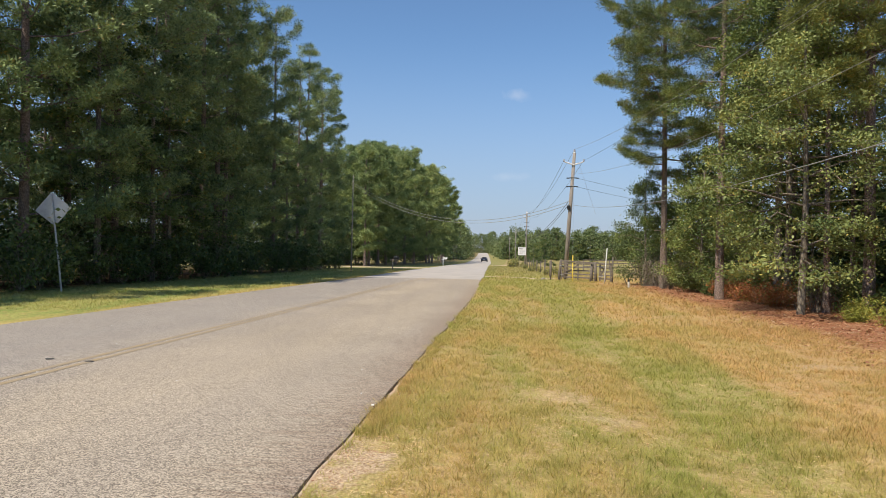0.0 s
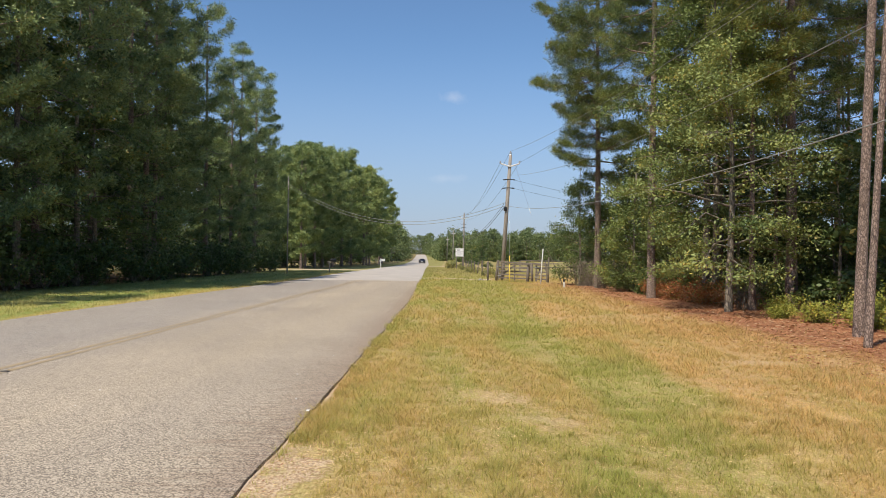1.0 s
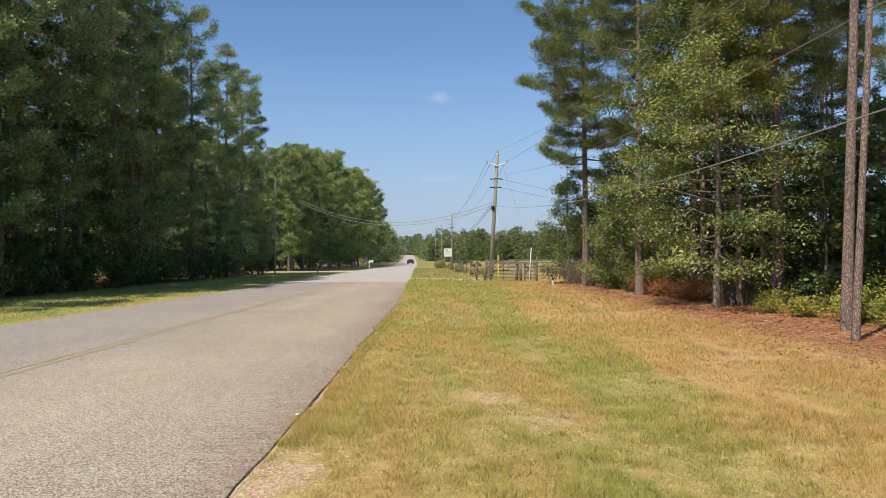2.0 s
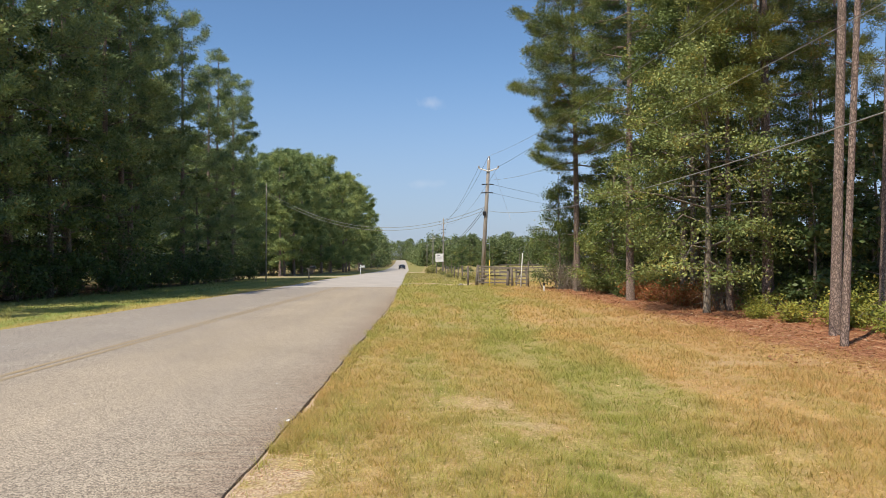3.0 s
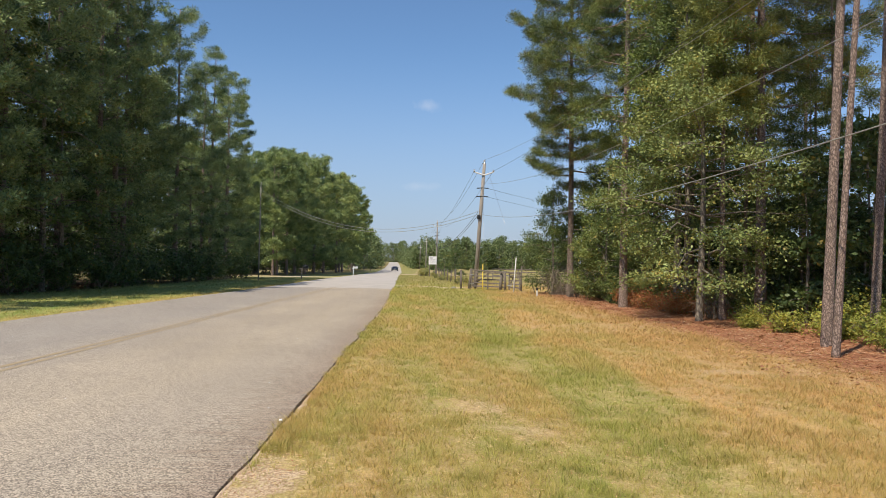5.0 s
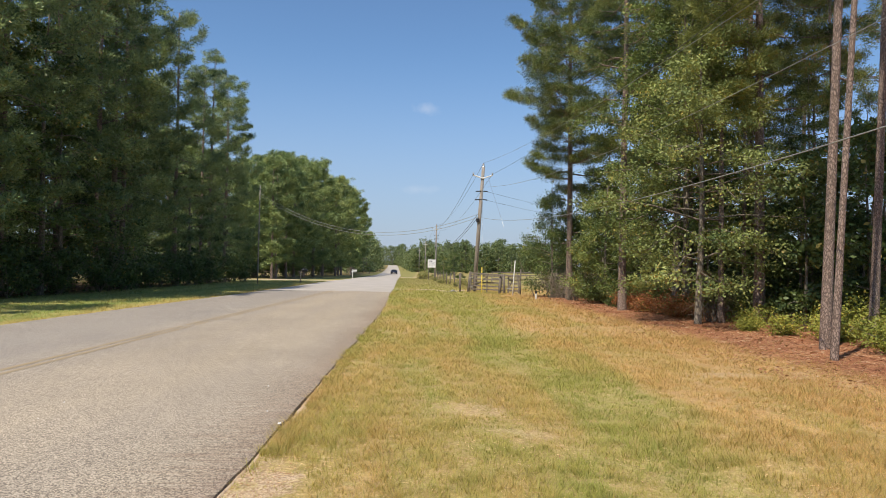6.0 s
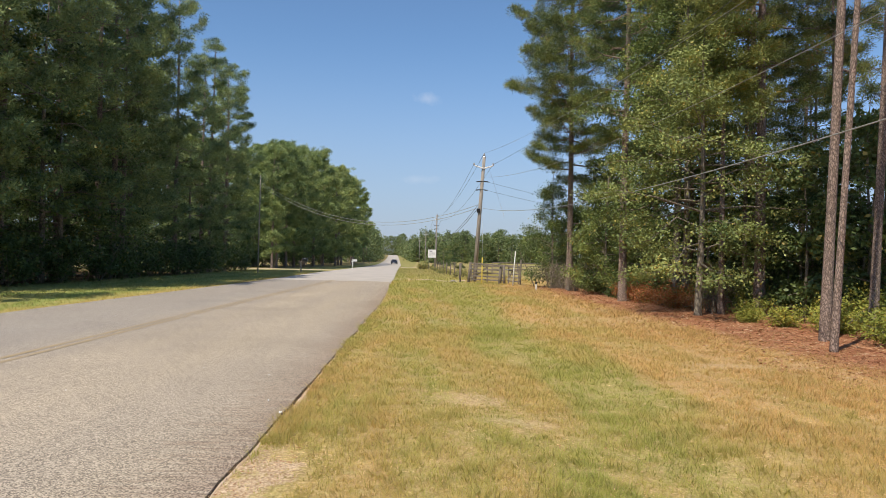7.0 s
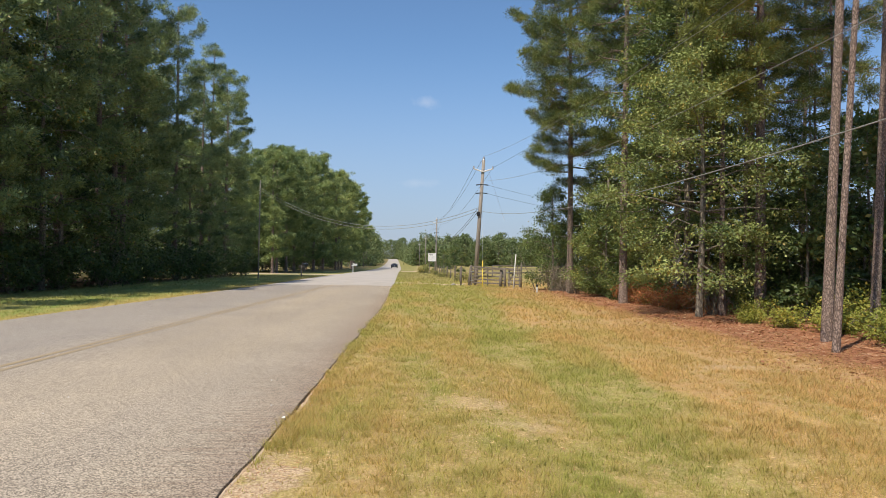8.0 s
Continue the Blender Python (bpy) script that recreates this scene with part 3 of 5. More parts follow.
def make_pine(seed, height, bare, reach, girth, label, leaf=None, needle=0.16, width=0.014, per_puff=90, limbs=28, lean=(0, 0), low_reach=0.6, peak=0.35, puff=0.40, puffs=9.0, inner=0.2, dome=0.45, stubs=9, sway=1.0, sides=5, twigs=0.5):
    """A tall pine: bare straight bole, crooked limbs that fork into level boughs, with a puff of needles on every twig's end."""
    rng = np.random.default_rng(seed)
    pts = trunk_line(rng, height, lean, 9, sway)
    geo = Geo()
    radii = [girth * (1.18 if i == 0 else 1.0) * (1 - 0.82 * (i / 9) ** 1.2) for i in range(10)]
    flare = [(pts[0][0], pts[0][1], -0.25)] + pts
    geo.tube(flare, [girth * 1.5] + radii, 10)
    for _ in range(stubs):
        s = rng.uniform(bare * 0.45, bare)
        az = rng.uniform(0, 6.28)
        o = along(pts, s)
        L = rng.uniform(0.3, 1.3)
        geo.tube([o, o + Vector((math.cos(az) * L, math.sin(az) * L, rng.uniform(-0.25, 0.2)))], [0.03, 0.01], 4)
    centres, dirs, sizes = [], [], []

    def tuft(at, out, size):
        centres.append(at)
        dirs.append((out * 0.7 + Vector((0, 0, 0.5))).normalized())
        sizes.append(size)

    for k in range(limbs):
        u = (k + rng.uniform(0, 0.9)) / limbs
        s = bare + (1 - bare) * u * 0.98
        az = k * 2.4 + rng.uniform(-0.6, 0.6)
        prof = low_reach + (1 - low_reach) * min(1, u / peak) if u < peak else (1 - (u - peak) / (1 - peak)) ** dome
        L = reach * max(0.2, prof) * rng.uniform(0.55, 1.12)
        o = along(pts, s)
        out = Vector((math.cos(az), math.sin(az), 0))
        turn = Vector((-math.sin(az), math.cos(az), 0))
        bend = rng.uniform(-0.3, 0.3)
        rise = rng.uniform(-0.12, 0.28) + 0.4 * u
        line = [o]
        for q in (0.3, 0.6, 0.85, 1.0):
            line.append(o + out * L * q + turn * bend * L * q * q + Vector((0, 0, L * (rise * q - 0.36 * q * (1 - q) + 0.10 * q ** 3))))
        r0 = max(0.018, girth * 0.3 * (1 - 0.6 * u))
        geo.tube(line, [r0, r0 * 0.75, r0 * 0.5, r0 * 0.3, r0 * 0.15], sides, False)
        tuft(line[-1], out, puff * rng.uniform(0.8, 1.2))
        count = max(2, int(L * puffs))
        for j in range(count):
            q = inner + (0.98 - inner) * (j + rng.uniform(0.1, 0.9)) / count
            c = along(line, q)
            hand = 1 if j % 2 else -1
            way = (out * rng.uniform(0.3, 0.9) + turn * hand * rng.uniform(0.5, 1.0) + Vector((0, 0, rng.uniform(-0.12, 0.3)))).normalized()
            tip = c + way * (0.15 + 0.42 * L * (1.1 - q)) * rng.uniform(0.25, 1.2)
            if rng.uniform() < twigs:
                geo.tube([c, c.lerp(tip, 0.5) + Vector((0, 0, -0.05)), tip], [0.016, 0.012, 0.006], 3, False)
            tuft(tip, way, puff * rng.uniform(0.6, 1.2))
    for _ in range(16):
        off = Vector(rng.normal(size=3))
        tuft(Vector(pts[-1]) + Vector((off.x * reach * 0.2, off.y * reach * 0.2, -abs(off.z) * 0.45)), Vector((off.x, off.y, 0.3)).normalized(), puff * rng.uniform(0.8, 1.2))
    v, f = needle_puffs(np.array(centres), np.array(dirs), np.array(sizes), rng, per_puff, needle, width)
    tree = thing("pine_tree", (0, 0, 0), label, "tree")
    part("trunk", geo, m_pine_bark, tree, smooth=True)
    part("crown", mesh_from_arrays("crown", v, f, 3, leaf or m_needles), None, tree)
    return tree


def make_broadleaf(seed, height, bare, reach, girth, label, leaf, size=0.13, per_clump=26, clumps=260, lean=(0, 0), name="broadleaf_tree", bark_mat=None, layer=0.48, up=1.0):
    """A leafy tree: forked limbs that carry level, drooping sprays of leaves with shade between them."""
    rng = np.random.default_rng(seed)
    pts = trunk_line(rng, height * 0.93, lean)
    geo = Geo()
    radii = [girth * (1 - 0.85 * (i / 9)) for i in range(10)]
    geo.tube([(pts[0][0], pts[0][1], -0.2)] + pts, [girth * 1.4] + radii, 9)
    centres = []
    per_limb = 12
    limbs = max(12, clumps // per_limb)
    for k in range(limbs):
        u = (k + rng.uniform(0, 0.9)) / limbs
        s = bare + (1 - bare) * u * 0.97
        az = k * 2.4 + rng.uniform(-0.6, 0.6)
        prof = math.sin(math.pi * min(1, 0.22 + 0.78 * u)) ** 0.7
        L = reach * max(0.2, prof) * rng.uniform(0.5, 1.25)
        o = along(pts, s * 0.95)
        out = Vector((math.cos(az), math.sin(az), 0))
        turn = Vector((-math.sin(az), math.cos(az), 0))
        rise = rng.uniform(0.05, 0.6) if u > 0.15 else rng.uniform(-0.05, 0.25)
        line = [o] + [o + out * L * q + Vector((0, 0, L * (rise * q - 0.32 * q * q))) + Vector(rng.normal(size=3)) * 0.05 * L for q in (0.35, 0.7, 1.0)]
        r0 = max(0.012, girth * 0.35 * (1 - 0.7 * u))
        geo.tube(line, [r0, r0 * 0.7, r0 * 0.4, r0 * 0.12], 5, False)
        for j in range(per_limb):
            q = rng.uniform(0.25, 1.0) ** 0.75
            c = along(line, q)
            way = turn * rng.uniform(-1, 1) + out * rng.uniform(-0.1, 0.7) + Vector((0, 0, rng.normal() * 0.12 - 0.1))
            end = c + way * (0.15 + 0.24 * L * (1.3 - q))
            if j % 2:
                geo.tube([c, end], [0.012, 0.005], 3, False)
            centres.append(end)
    v, f = leaf_clumps(np.array(centres), rng, per_clump, 0.15 + 0.035 * reach, size, flat=layer, up=up)
    tree = thing(name, (0, 0, 0), label, "tree")
    part("trunk", geo, bark_mat or m_grey_bark, tree, smooth=True)
    part("crown", mesh_from_arrays("crown", v, f, 4, leaf), None, tree)
    return tree


def make_bush(seed, height, reach, label, leaf, size=0.09, clumps=70, per_clump=17, name="bush", category="bush", stems=9):
    """A low bush: a handful of bent stems and a loose shell of leaves."""
    rng = np.random.default_rng(seed)
    geo, centres = Geo(), []
    for k in range(stems):
        az = k * 2.4 + rng.uniform(-0.4, 0.4)
        L = reach * rng.uniform(0.4, 1.0)
        top = Vector((math.cos(az) * L, math.sin(az) * L, height * rng.uniform(0.45, 1.0)))
        line = [Vector((0, 0, -0.08)), top * 0.5 + Vector((0, 0, height * 0.12)), top]
        geo.tube(line, [0.02, 0.013, 0.005], 4, False)
        if k:
            geo.f.append((12 * k - 12, 12 * k - 11, 12 * k))
        for _ in range(max(2, clumps // stems)):
            q = rng.uniform(0.15, 1.0)
            c = along(line, q) + Vector(rng.normal(size=3)) * 0.22 * reach * 0.6
            c.z = max(0.03, c.z)
            centres.append(c)
    v, f = leaf_clumps(np.array(centres), rng, per_clump, 0.13 + 0.04 * reach, size)
    v[:, 2] = np.maximum(v[:, 2], 0.0)
    b = thing(name, (0, 0, 0), label, category)
    part("stem", geo, m_grey_bark, b)
    part("foliage", mesh_from_arrays("foliage", v, f, 4, leaf), None, b)
    return b


class Kind:
    """A model whose first use places the thing itself and whose later uses place copies."""

    def __init__(self, ob):
        self.ob, self.used = ob, False

    def put(self, x, y, turn=0.0, size=1.0, tall=1.0, group="", label=""):
        m = Matrix.Translation((x, y, land(x, y))) @ Matrix.Rotation(radians(turn), 4, "Z") @ Matrix.Diagonal((size, size, size * tall, 1))
        if not self.used:
            self.used = True
            self.ob.matrix_basis = m
            out = self.ob
        else:
            made = copy_thing(self.ob, Matrix.Identity(4))
            made.matrix_basis = m
            out = made
        return tagged(out, label=label, group=group)


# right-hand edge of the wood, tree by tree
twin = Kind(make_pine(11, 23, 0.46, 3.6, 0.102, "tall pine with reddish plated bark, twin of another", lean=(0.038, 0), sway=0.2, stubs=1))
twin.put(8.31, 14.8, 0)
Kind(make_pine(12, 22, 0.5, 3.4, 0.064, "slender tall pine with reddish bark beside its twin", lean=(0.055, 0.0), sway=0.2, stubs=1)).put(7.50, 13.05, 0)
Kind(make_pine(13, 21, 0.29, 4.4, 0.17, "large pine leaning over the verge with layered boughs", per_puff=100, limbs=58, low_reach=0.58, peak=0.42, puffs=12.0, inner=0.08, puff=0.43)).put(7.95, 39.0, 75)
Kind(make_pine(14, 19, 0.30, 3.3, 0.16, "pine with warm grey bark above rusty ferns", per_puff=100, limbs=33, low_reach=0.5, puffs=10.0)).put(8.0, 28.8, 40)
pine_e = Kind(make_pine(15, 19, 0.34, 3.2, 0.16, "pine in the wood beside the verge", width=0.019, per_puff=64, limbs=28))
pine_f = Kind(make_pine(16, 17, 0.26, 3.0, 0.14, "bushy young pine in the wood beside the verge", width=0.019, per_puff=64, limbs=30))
Kind(make_broadleaf(21, 9.5, 0.14, 3.3, 0.12, "sunlit leafy tree with a pale grey trunk", m_sweetgum, 0.078, 58, 560, lean=(0.02, 0))).put(8.35, 21.8)
oak_b = Kind(make_broadleaf(22, 13.5, 0.2, 2.7, 0.13, "tall leafy tree among pines", m_leaves, 0.085, 40, 440))
oak_c = Kind(make_broadleaf(23, 7.0, 0.05, 2.1, 0.09, "small dull green tree at the wood's edge", m_leaves, 0.10, 34, 400, layer=0.75))
WOOD = "trees of the wood beside the verge"
twin.put(10.25, 16.3, 0, 0.95, group=WOOD, label="tall bare-boled pine behind the shrubs")
oak_c.put(7.5, 41.6, 0, 0.82, 1.2, group=WOOD)
oak_c.put(9.3, 43.5, 200, 0.8, group=WOOD)
oak_c.put(9.2, 36.5, 80, 0.9, group=WOOD)
oak_c.put(9.6, 31.5, 160, 0.8, group=WOOD)
oak_c.put(8.7, 34.2, 40, 0.85, group=WOOD)
oak_c.put(10.3, 40.5, 290, 1.1, group=WOOD)
# young pine stands for one sunlit bough; the sun is in its needle colour
Kind(make_pine(17, 9.9, 0.56, 1.9, 0.10, "young pine with boughs coloured sunlit yellow-green among leafy trees", m_needles_sunlit, per_puff=100, limbs=16, low_reach=0.8, puffs=10.0)).put(9.3, 22.4, 60, group=WOOD)
for x, y, turn, size in ((9.2, 25.2, 0, 1.0), (9.6, 27.3, 100, 1.15), (13.5, 25, 30, 0.68), (12.5, 33.5, 300, 1.0), (9.9, 38.6, 210, 0.74)):
    oak_b.put(x, y, turn, size, group=WOOD)
for x, y, turn, size in ((10.4, 22.2, 10, 1.0), (10.6, 33.0, 200, 0.9), (13.4, 29.5, 270, 1.05), (20.5, 31, 20, 0.8), (14.4, 41, 50, 0.9)):
    pine_e.put(x, y, turn, size, group=WOOD)
for x, y, turn, size in ((10.6, 28.6, 30, 0.95), (16.4, 30.0, 230, 0.72), (21, 17.5, 80, 1.1), (11.6, 37.5, 10, 0.7), (23, 29, 120, 1.1), (19, 36, 60, 1.0)):
    pine_f.put(x, y, turn, size, group=WOOD)
sapling = Kind(make_broadleaf(31, 5.0, 0.08, 1.5, 0.05, "shaded understory sapling in the wood", m_under, 0.11, 26, 110))
rs = random.Random(5)
for x, y, turn, size in ((10.9, 24.4, 250, 0.7), (14.5, 25.2, 90, 0.72)):
    twin.put(x, y, turn, size, group=WOOD, label="slender dark pine trunk inside the wood")
for k in range(38):
    sapling.put(11.0 + rs.random() * 13, 23 + rs.random() * 24, rs.random() * 360, 0.7 + rs.random() * 0.6, group="understory saplings")

for x, y, turn, size in ((12.2, 19.4, 0, 1.3), (13.2, 21.2, 90, 1.4), (11.5, 21.6, 200, 1.2), (12.9, 17.6, 300, 1.25), (14.6, 22.6, 40, 1.4)):
    sapling.put(x, y, turn, size, group="understory saplings")

# pines beside and behind the camera, unseen and added to shade the wood
for x, y, turn in ((10.5, 7.5, 0), (12.2, 4.0, 30), (15.5, 6.5, 200), (14.5, 0.5, 300)):
    pine_f.put(x, y, turn, 1.1, group=WOOD)

# left-hand forest along the road
FOREST = "trees of the roadside forest"
pine_l = [Kind(make_pine(40 + i, h, b, r, 0.19, "dark roadside forest pine", leaf=m_needles_dark, needle=0.18, width=0.033, per_puff=52, limbs=n, low_reach=0.8, puff=0.50, puffs=8.0, inner=0.2, dome=0.3, sides=3, twigs=0.25))
          for i, (h, b, r, n) in enumerate(((22, 0.28, 3.5, 27), (21, 0.12, 4.0, 38), (23, 0.40, 3.7, 24)))]
oak_l = [Kind(make_broadleaf(50 + i, h, 0.14, r, 0.16, "dark leafy tree in the roadside forest", m_under, 0.15, 24, 320, layer=0.45)) for i, (h, r) in enumerate(((15, 3.4), (11, 3.0)))]
rs = random.Random(8)
# trees before y = 22 stay out of view, there only for their shade
y = 9.0
while y < 71:
    for row, x0 in enumerate((-18.8, -22.5, -27.5)):
        x = x0 + rs.uniform(-1.2, 1.2)
        yy = y + rs.uniform(-1.6, 1.6)
        if (row == 1 and 49 < yy < 67) or (row == 2 and yy > 52):
            continue
        if yy < 24:
            x -= 1.0
        size = rs.uniform(0.88, 1.05) * (1.0 if yy < 48 else 0.86) * (0.74 if row == 2 else 1.0)
        if rs.random() < (0.55 if row < 2 else 0.75):
            (pine_l[2] if row == 2 else rs.choice(pine_l)).put(x, yy, rs.random() * 360, size, rs.uniform(0.95, 1.05), FOREST)
        else:
            rs.choice(oak_l).put(x, yy, rs.random() * 360, size * 1.1, 1.0, FOREST)
    y += 5.2
for x, y, size in ((-19.0, 27.0, 1.08), (-18.6, 33.0, 1.06), (-18.8, 38.5, 1.08), (-18.4, 44.5, 1.06), (-22.0, 41.5, 1.1), (-17.6, 66.5, 0.87), (-18.6, 71.0, 0.84), (-17.8, 60.0, 0.83), (-17.9, 54.0, 0.95), (-19.6, 50.0, 1.0)):
    pine_l[1].put(x, y, rs.random() * 360, size, 1.0, FOREST)
for x, y, size, k in ((-18.0, 30.5, 1.1, 0), (-17.4, 36.0, 0.9, 1)):
    oak_l[k].put(x, y, rs.random() * 360, size, 1.0, FOREST, "leafy forest-edge tree with yellowing leaves")
thicket = [Kind(make_bush(60 + i, 2.6, 1.7, "dark understory thicket at the forest edge", m_under, 0.13, 60, 24, "thicket", "thicket", 10)) for i in range(2)]
y = 18.0
while y < 74:
    rs.choice(thicket).put(-17.2 + rs.uniform(-0.7, 0.5), y, rs.random() * 360, rs.uniform(0.7, 1.25), 1.0, "forest edge thickets")
    rs.choice(thicket).put(-21.5 + rs.uniform(-1.5, 1.5), y + 1, rs.random() * 360, rs.uniform(1.0, 1.6), 1.0, "forest edge thickets")
    if rs.random() < 0.7:
        rs.choice(thicket).put(-30 + rs.uniform(-4, 4), y + 1, rs.random() * 360, rs.uniform(1.3, 1.9), 1.0, "forest edge thickets")
    y += 1.9

for x, y, t in ((-33, 24, 0), (-31, 29, 80), (-36, 33, 160), (-34, 38, 240), (-37, 44, 20), (-34, 50, 100), (-38, 57, 200), (-35, 63, 300)):
    oak_l[1].put(x, y, t, 1.2, 1.0, FOREST)

# second stand of trees past the driveway
STAND = "trees past the driveway"
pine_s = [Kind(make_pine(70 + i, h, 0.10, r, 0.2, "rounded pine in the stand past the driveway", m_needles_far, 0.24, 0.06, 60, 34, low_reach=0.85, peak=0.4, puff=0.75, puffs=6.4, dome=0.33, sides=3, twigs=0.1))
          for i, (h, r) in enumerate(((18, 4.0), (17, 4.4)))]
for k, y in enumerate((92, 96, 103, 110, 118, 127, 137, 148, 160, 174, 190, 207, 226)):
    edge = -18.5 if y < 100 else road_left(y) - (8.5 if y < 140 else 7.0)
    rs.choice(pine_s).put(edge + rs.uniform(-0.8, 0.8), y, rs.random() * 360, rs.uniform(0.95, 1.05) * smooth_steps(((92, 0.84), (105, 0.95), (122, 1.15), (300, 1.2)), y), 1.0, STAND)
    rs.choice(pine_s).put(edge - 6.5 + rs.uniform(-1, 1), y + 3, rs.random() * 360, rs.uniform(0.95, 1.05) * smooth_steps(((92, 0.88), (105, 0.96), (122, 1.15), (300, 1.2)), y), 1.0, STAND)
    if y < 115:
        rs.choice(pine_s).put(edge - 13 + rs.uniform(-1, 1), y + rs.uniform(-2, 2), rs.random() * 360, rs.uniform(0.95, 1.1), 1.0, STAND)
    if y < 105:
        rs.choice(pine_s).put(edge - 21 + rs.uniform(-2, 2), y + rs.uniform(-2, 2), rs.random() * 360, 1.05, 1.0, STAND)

for k in range(26):
    y = 92 + 5.4 * k
    rs.choice(thicket).put((-24 if y < 100 else road_left(y) - 15) + rs.uniform(-3, 3), y, rs.random() * 360, rs.uniform(1.5, 2.2), 1.0, "thickets under the stand", "shaded thicket under the stand of pines")

# far woods round the pasture and at the road's end
def build_far_woods():
    rng = np.random.default_rng(90)
    spots = []
    for k in range(85):
        a = k / 85
        spots.append((1 + 62 * a + rng.uniform(-2, 2), 330 - 30 * a + rng.uniform(-14, 26), 11.8 + 2.6 * math.sin(k * 0.45) * math.sin(k * 0.17) + rng.uniform(-1.3, 1.3)))
    for k in range(30):
        a = k / 30
        spots.append((60 + 330 * a + rng.uniform(-4, 4), 300 - 130 * a + rng.uniform(-14, 26), rng.uniform(11, 16)))
    for k in range(46):
        a = k / 46
        spots.append((3.0 - 14 * a + rng.uniform(-2, 6), 250 + 240 * a + rng.uniform(-8, 8), rng.uniform(6, 10)))
    for k in range(60):
        a = k / 60
        spots.append((-18.5 - 13 * a + rng.uniform(-9, 1.5), 250 + 270 * a + rng.uniform(-6, 6), rng.uniform(12, 17)))
    for k in range(60):
        spots.append((rng.uniform(-62, 10), rng.uniform(575, 620), rng.uniform(12, 17)))
    centres, trunks = [], Geo()
    for x, y, h in spots:
        z = land(x, y)
        trunks.tube([(x, y, z - 0.2), (x, y, z + h * 0.9)], [0.22, 0.06], 5, False)
        n = 48
        u = rng.uniform(0.0, 1, n)
        r = h * 0.33 * np.sin(np.pi * np.minimum(1, 0.25 + 0.75 * u)) ** 0.7 * np.sqrt(rng.uniform(0.15, 1, n))
        az = rng.uniform(0, 6.28, n)
        centres.append(np.stack([x + r * np.cos(az), y + r * np.sin(az), z + u * h], 1))
    v, f = leaf_clumps(np.concatenate(centres), rng, 18, 0.8, 0.62, 3)
    woods = thing("far_woods", (0, 0, 0), "distant belt of green woodland behind the pasture", "woods", kind="stuff")
    part("trunk", trunks, m_grey_bark, woods)
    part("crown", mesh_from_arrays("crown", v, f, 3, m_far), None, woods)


build_far_woods()


# ---- poles and cables ----
def make_pole(height, lean, label, arm=True, thick=1.0, mat=None):
    """A wooden utility pole with a shallow V crossarm, insulators and side brackets."""
    pole = thing("utility_pole", (0, 0, 0), label, "utility pole")
    top = Vector((lean[0], lean[1], height))
    part("pole", Geo().tube([(0, 0, -0.4), tuple(top * 0.5), tuple(top)], [0.16 * thick, 0.135 * thick, 0.11 * thick], 12), mat or m_pole, pole, smooth=True)
    part("cap", Geo().tube([tuple(top), tuple(top + Vector((0, 0, 0.05)))], [0.118 * thick, 0.09 * thick], 12), m_metal, pole)
    if arm:
        c = top * (1 - 0.75 / height)
        for side in (-1, 1):
            g = Geo().tube([tuple(c + Vector((0, -0.14, -0.1))), tuple(c + Vector((side * 0.68, -0.14, 0.12)))], [0.05, 0.04], 6)
            a = part("crossarm", g, m_white, pole)
            e = c + Vector((side * 0.68, -0.14, 0.12))
            part("insulator", Geo().tube([tuple(e), tuple(e + Vector((0, 0, 0.06))), tuple(e + Vector((0, 0, 0.1))), tuple(e + Vector((0, 0, 0.17)))], [0.035, 0.075, 0.05, 0.06], 10), m_porcelain, a)
        part("insulator", Geo().tube([tuple(top + Vector((0, 0, 0.05))), tuple(top + Vector((0, 0, 0.12))), tuple(top + Vector((0, 0, 0.24)))], [0.04, 0.08, 0.06], 10), m_porcelain, pole)
        for drop in (1.75, 2.35):
            c = top * (1 - drop / height)
            for side in (-1, 1):
                part("bracket", Geo().tube([tuple(c + Vector((0, -0.1, 0))), tuple(c + Vector((side * 0.42, -0.1, -0.04)))], [0.03, 0.045], 7), m_black, pole)
        c = top * (1 - 3.85 / height)
        part("cable_clamp", Geo().box((0.22, 0.2, 0.3), Matrix.Translation(c + Vector((-0.12, -0.12, 0))), 0.03), m_black, pole)
    return pole


def cable(a, b, sag, radius, mat, label, steps=28, name="overhead_cable"):
    a, b = Vector(a), Vector(b)
    pts = [a.lerp(b, k / steps) - Vector((0, 0, 4 * sag * (k / steps) * (1 - k / steps))) for k in range(steps + 1)]
    return tagged(part(name, Geo().tube(pts, [radius] * (steps + 1), 5), mat, smooth=True), label, "cable", "overhead cables")


POLES = ((7.9, -6.0, 0.1), (3.85, 52.2, 0.55), (2.55, 126.0, 0.12), (1.2, 200.0, 0.1), (-0.6, 285.0, 0.0))
first = make_pole(8.85, (0.55, 0.0), "weathered leaning wooden utility pole beside the gate")
first.matrix_world = Matrix.Translation((3.85, 52.2, land(3.85, 52.2)))
straight = make_pole(9.2, (0.12, 0.0), "weathered wooden utility pole along the verge")
straight.matrix_world = Matrix.Translation((2.55, 126.0, land(2.55, 126.0)))
tagged(first, group="roadside utility poles"), tagged(straight, group="roadside utility poles")
for x, y, _ in (POLES[0], POLES[3], POLES[4]):
    copy_thing(straight, Matrix.Translation((x, y, land(x, y))))
side_pole = make_pole(8.2, (0.05, 0), "thin wooden pole at the forest edge", False, 0.38, m_pole)
side_pole.matrix_world = Matrix.Translation((-13.6, 62.0, land(-13.6, 62.0)))


def on_pole(k, dx, z):
    x, y, lean = POLES[k]
    g = land(x, y)
    return (x + lean * z / 9.2 + dx, y - 0.1, g + z)


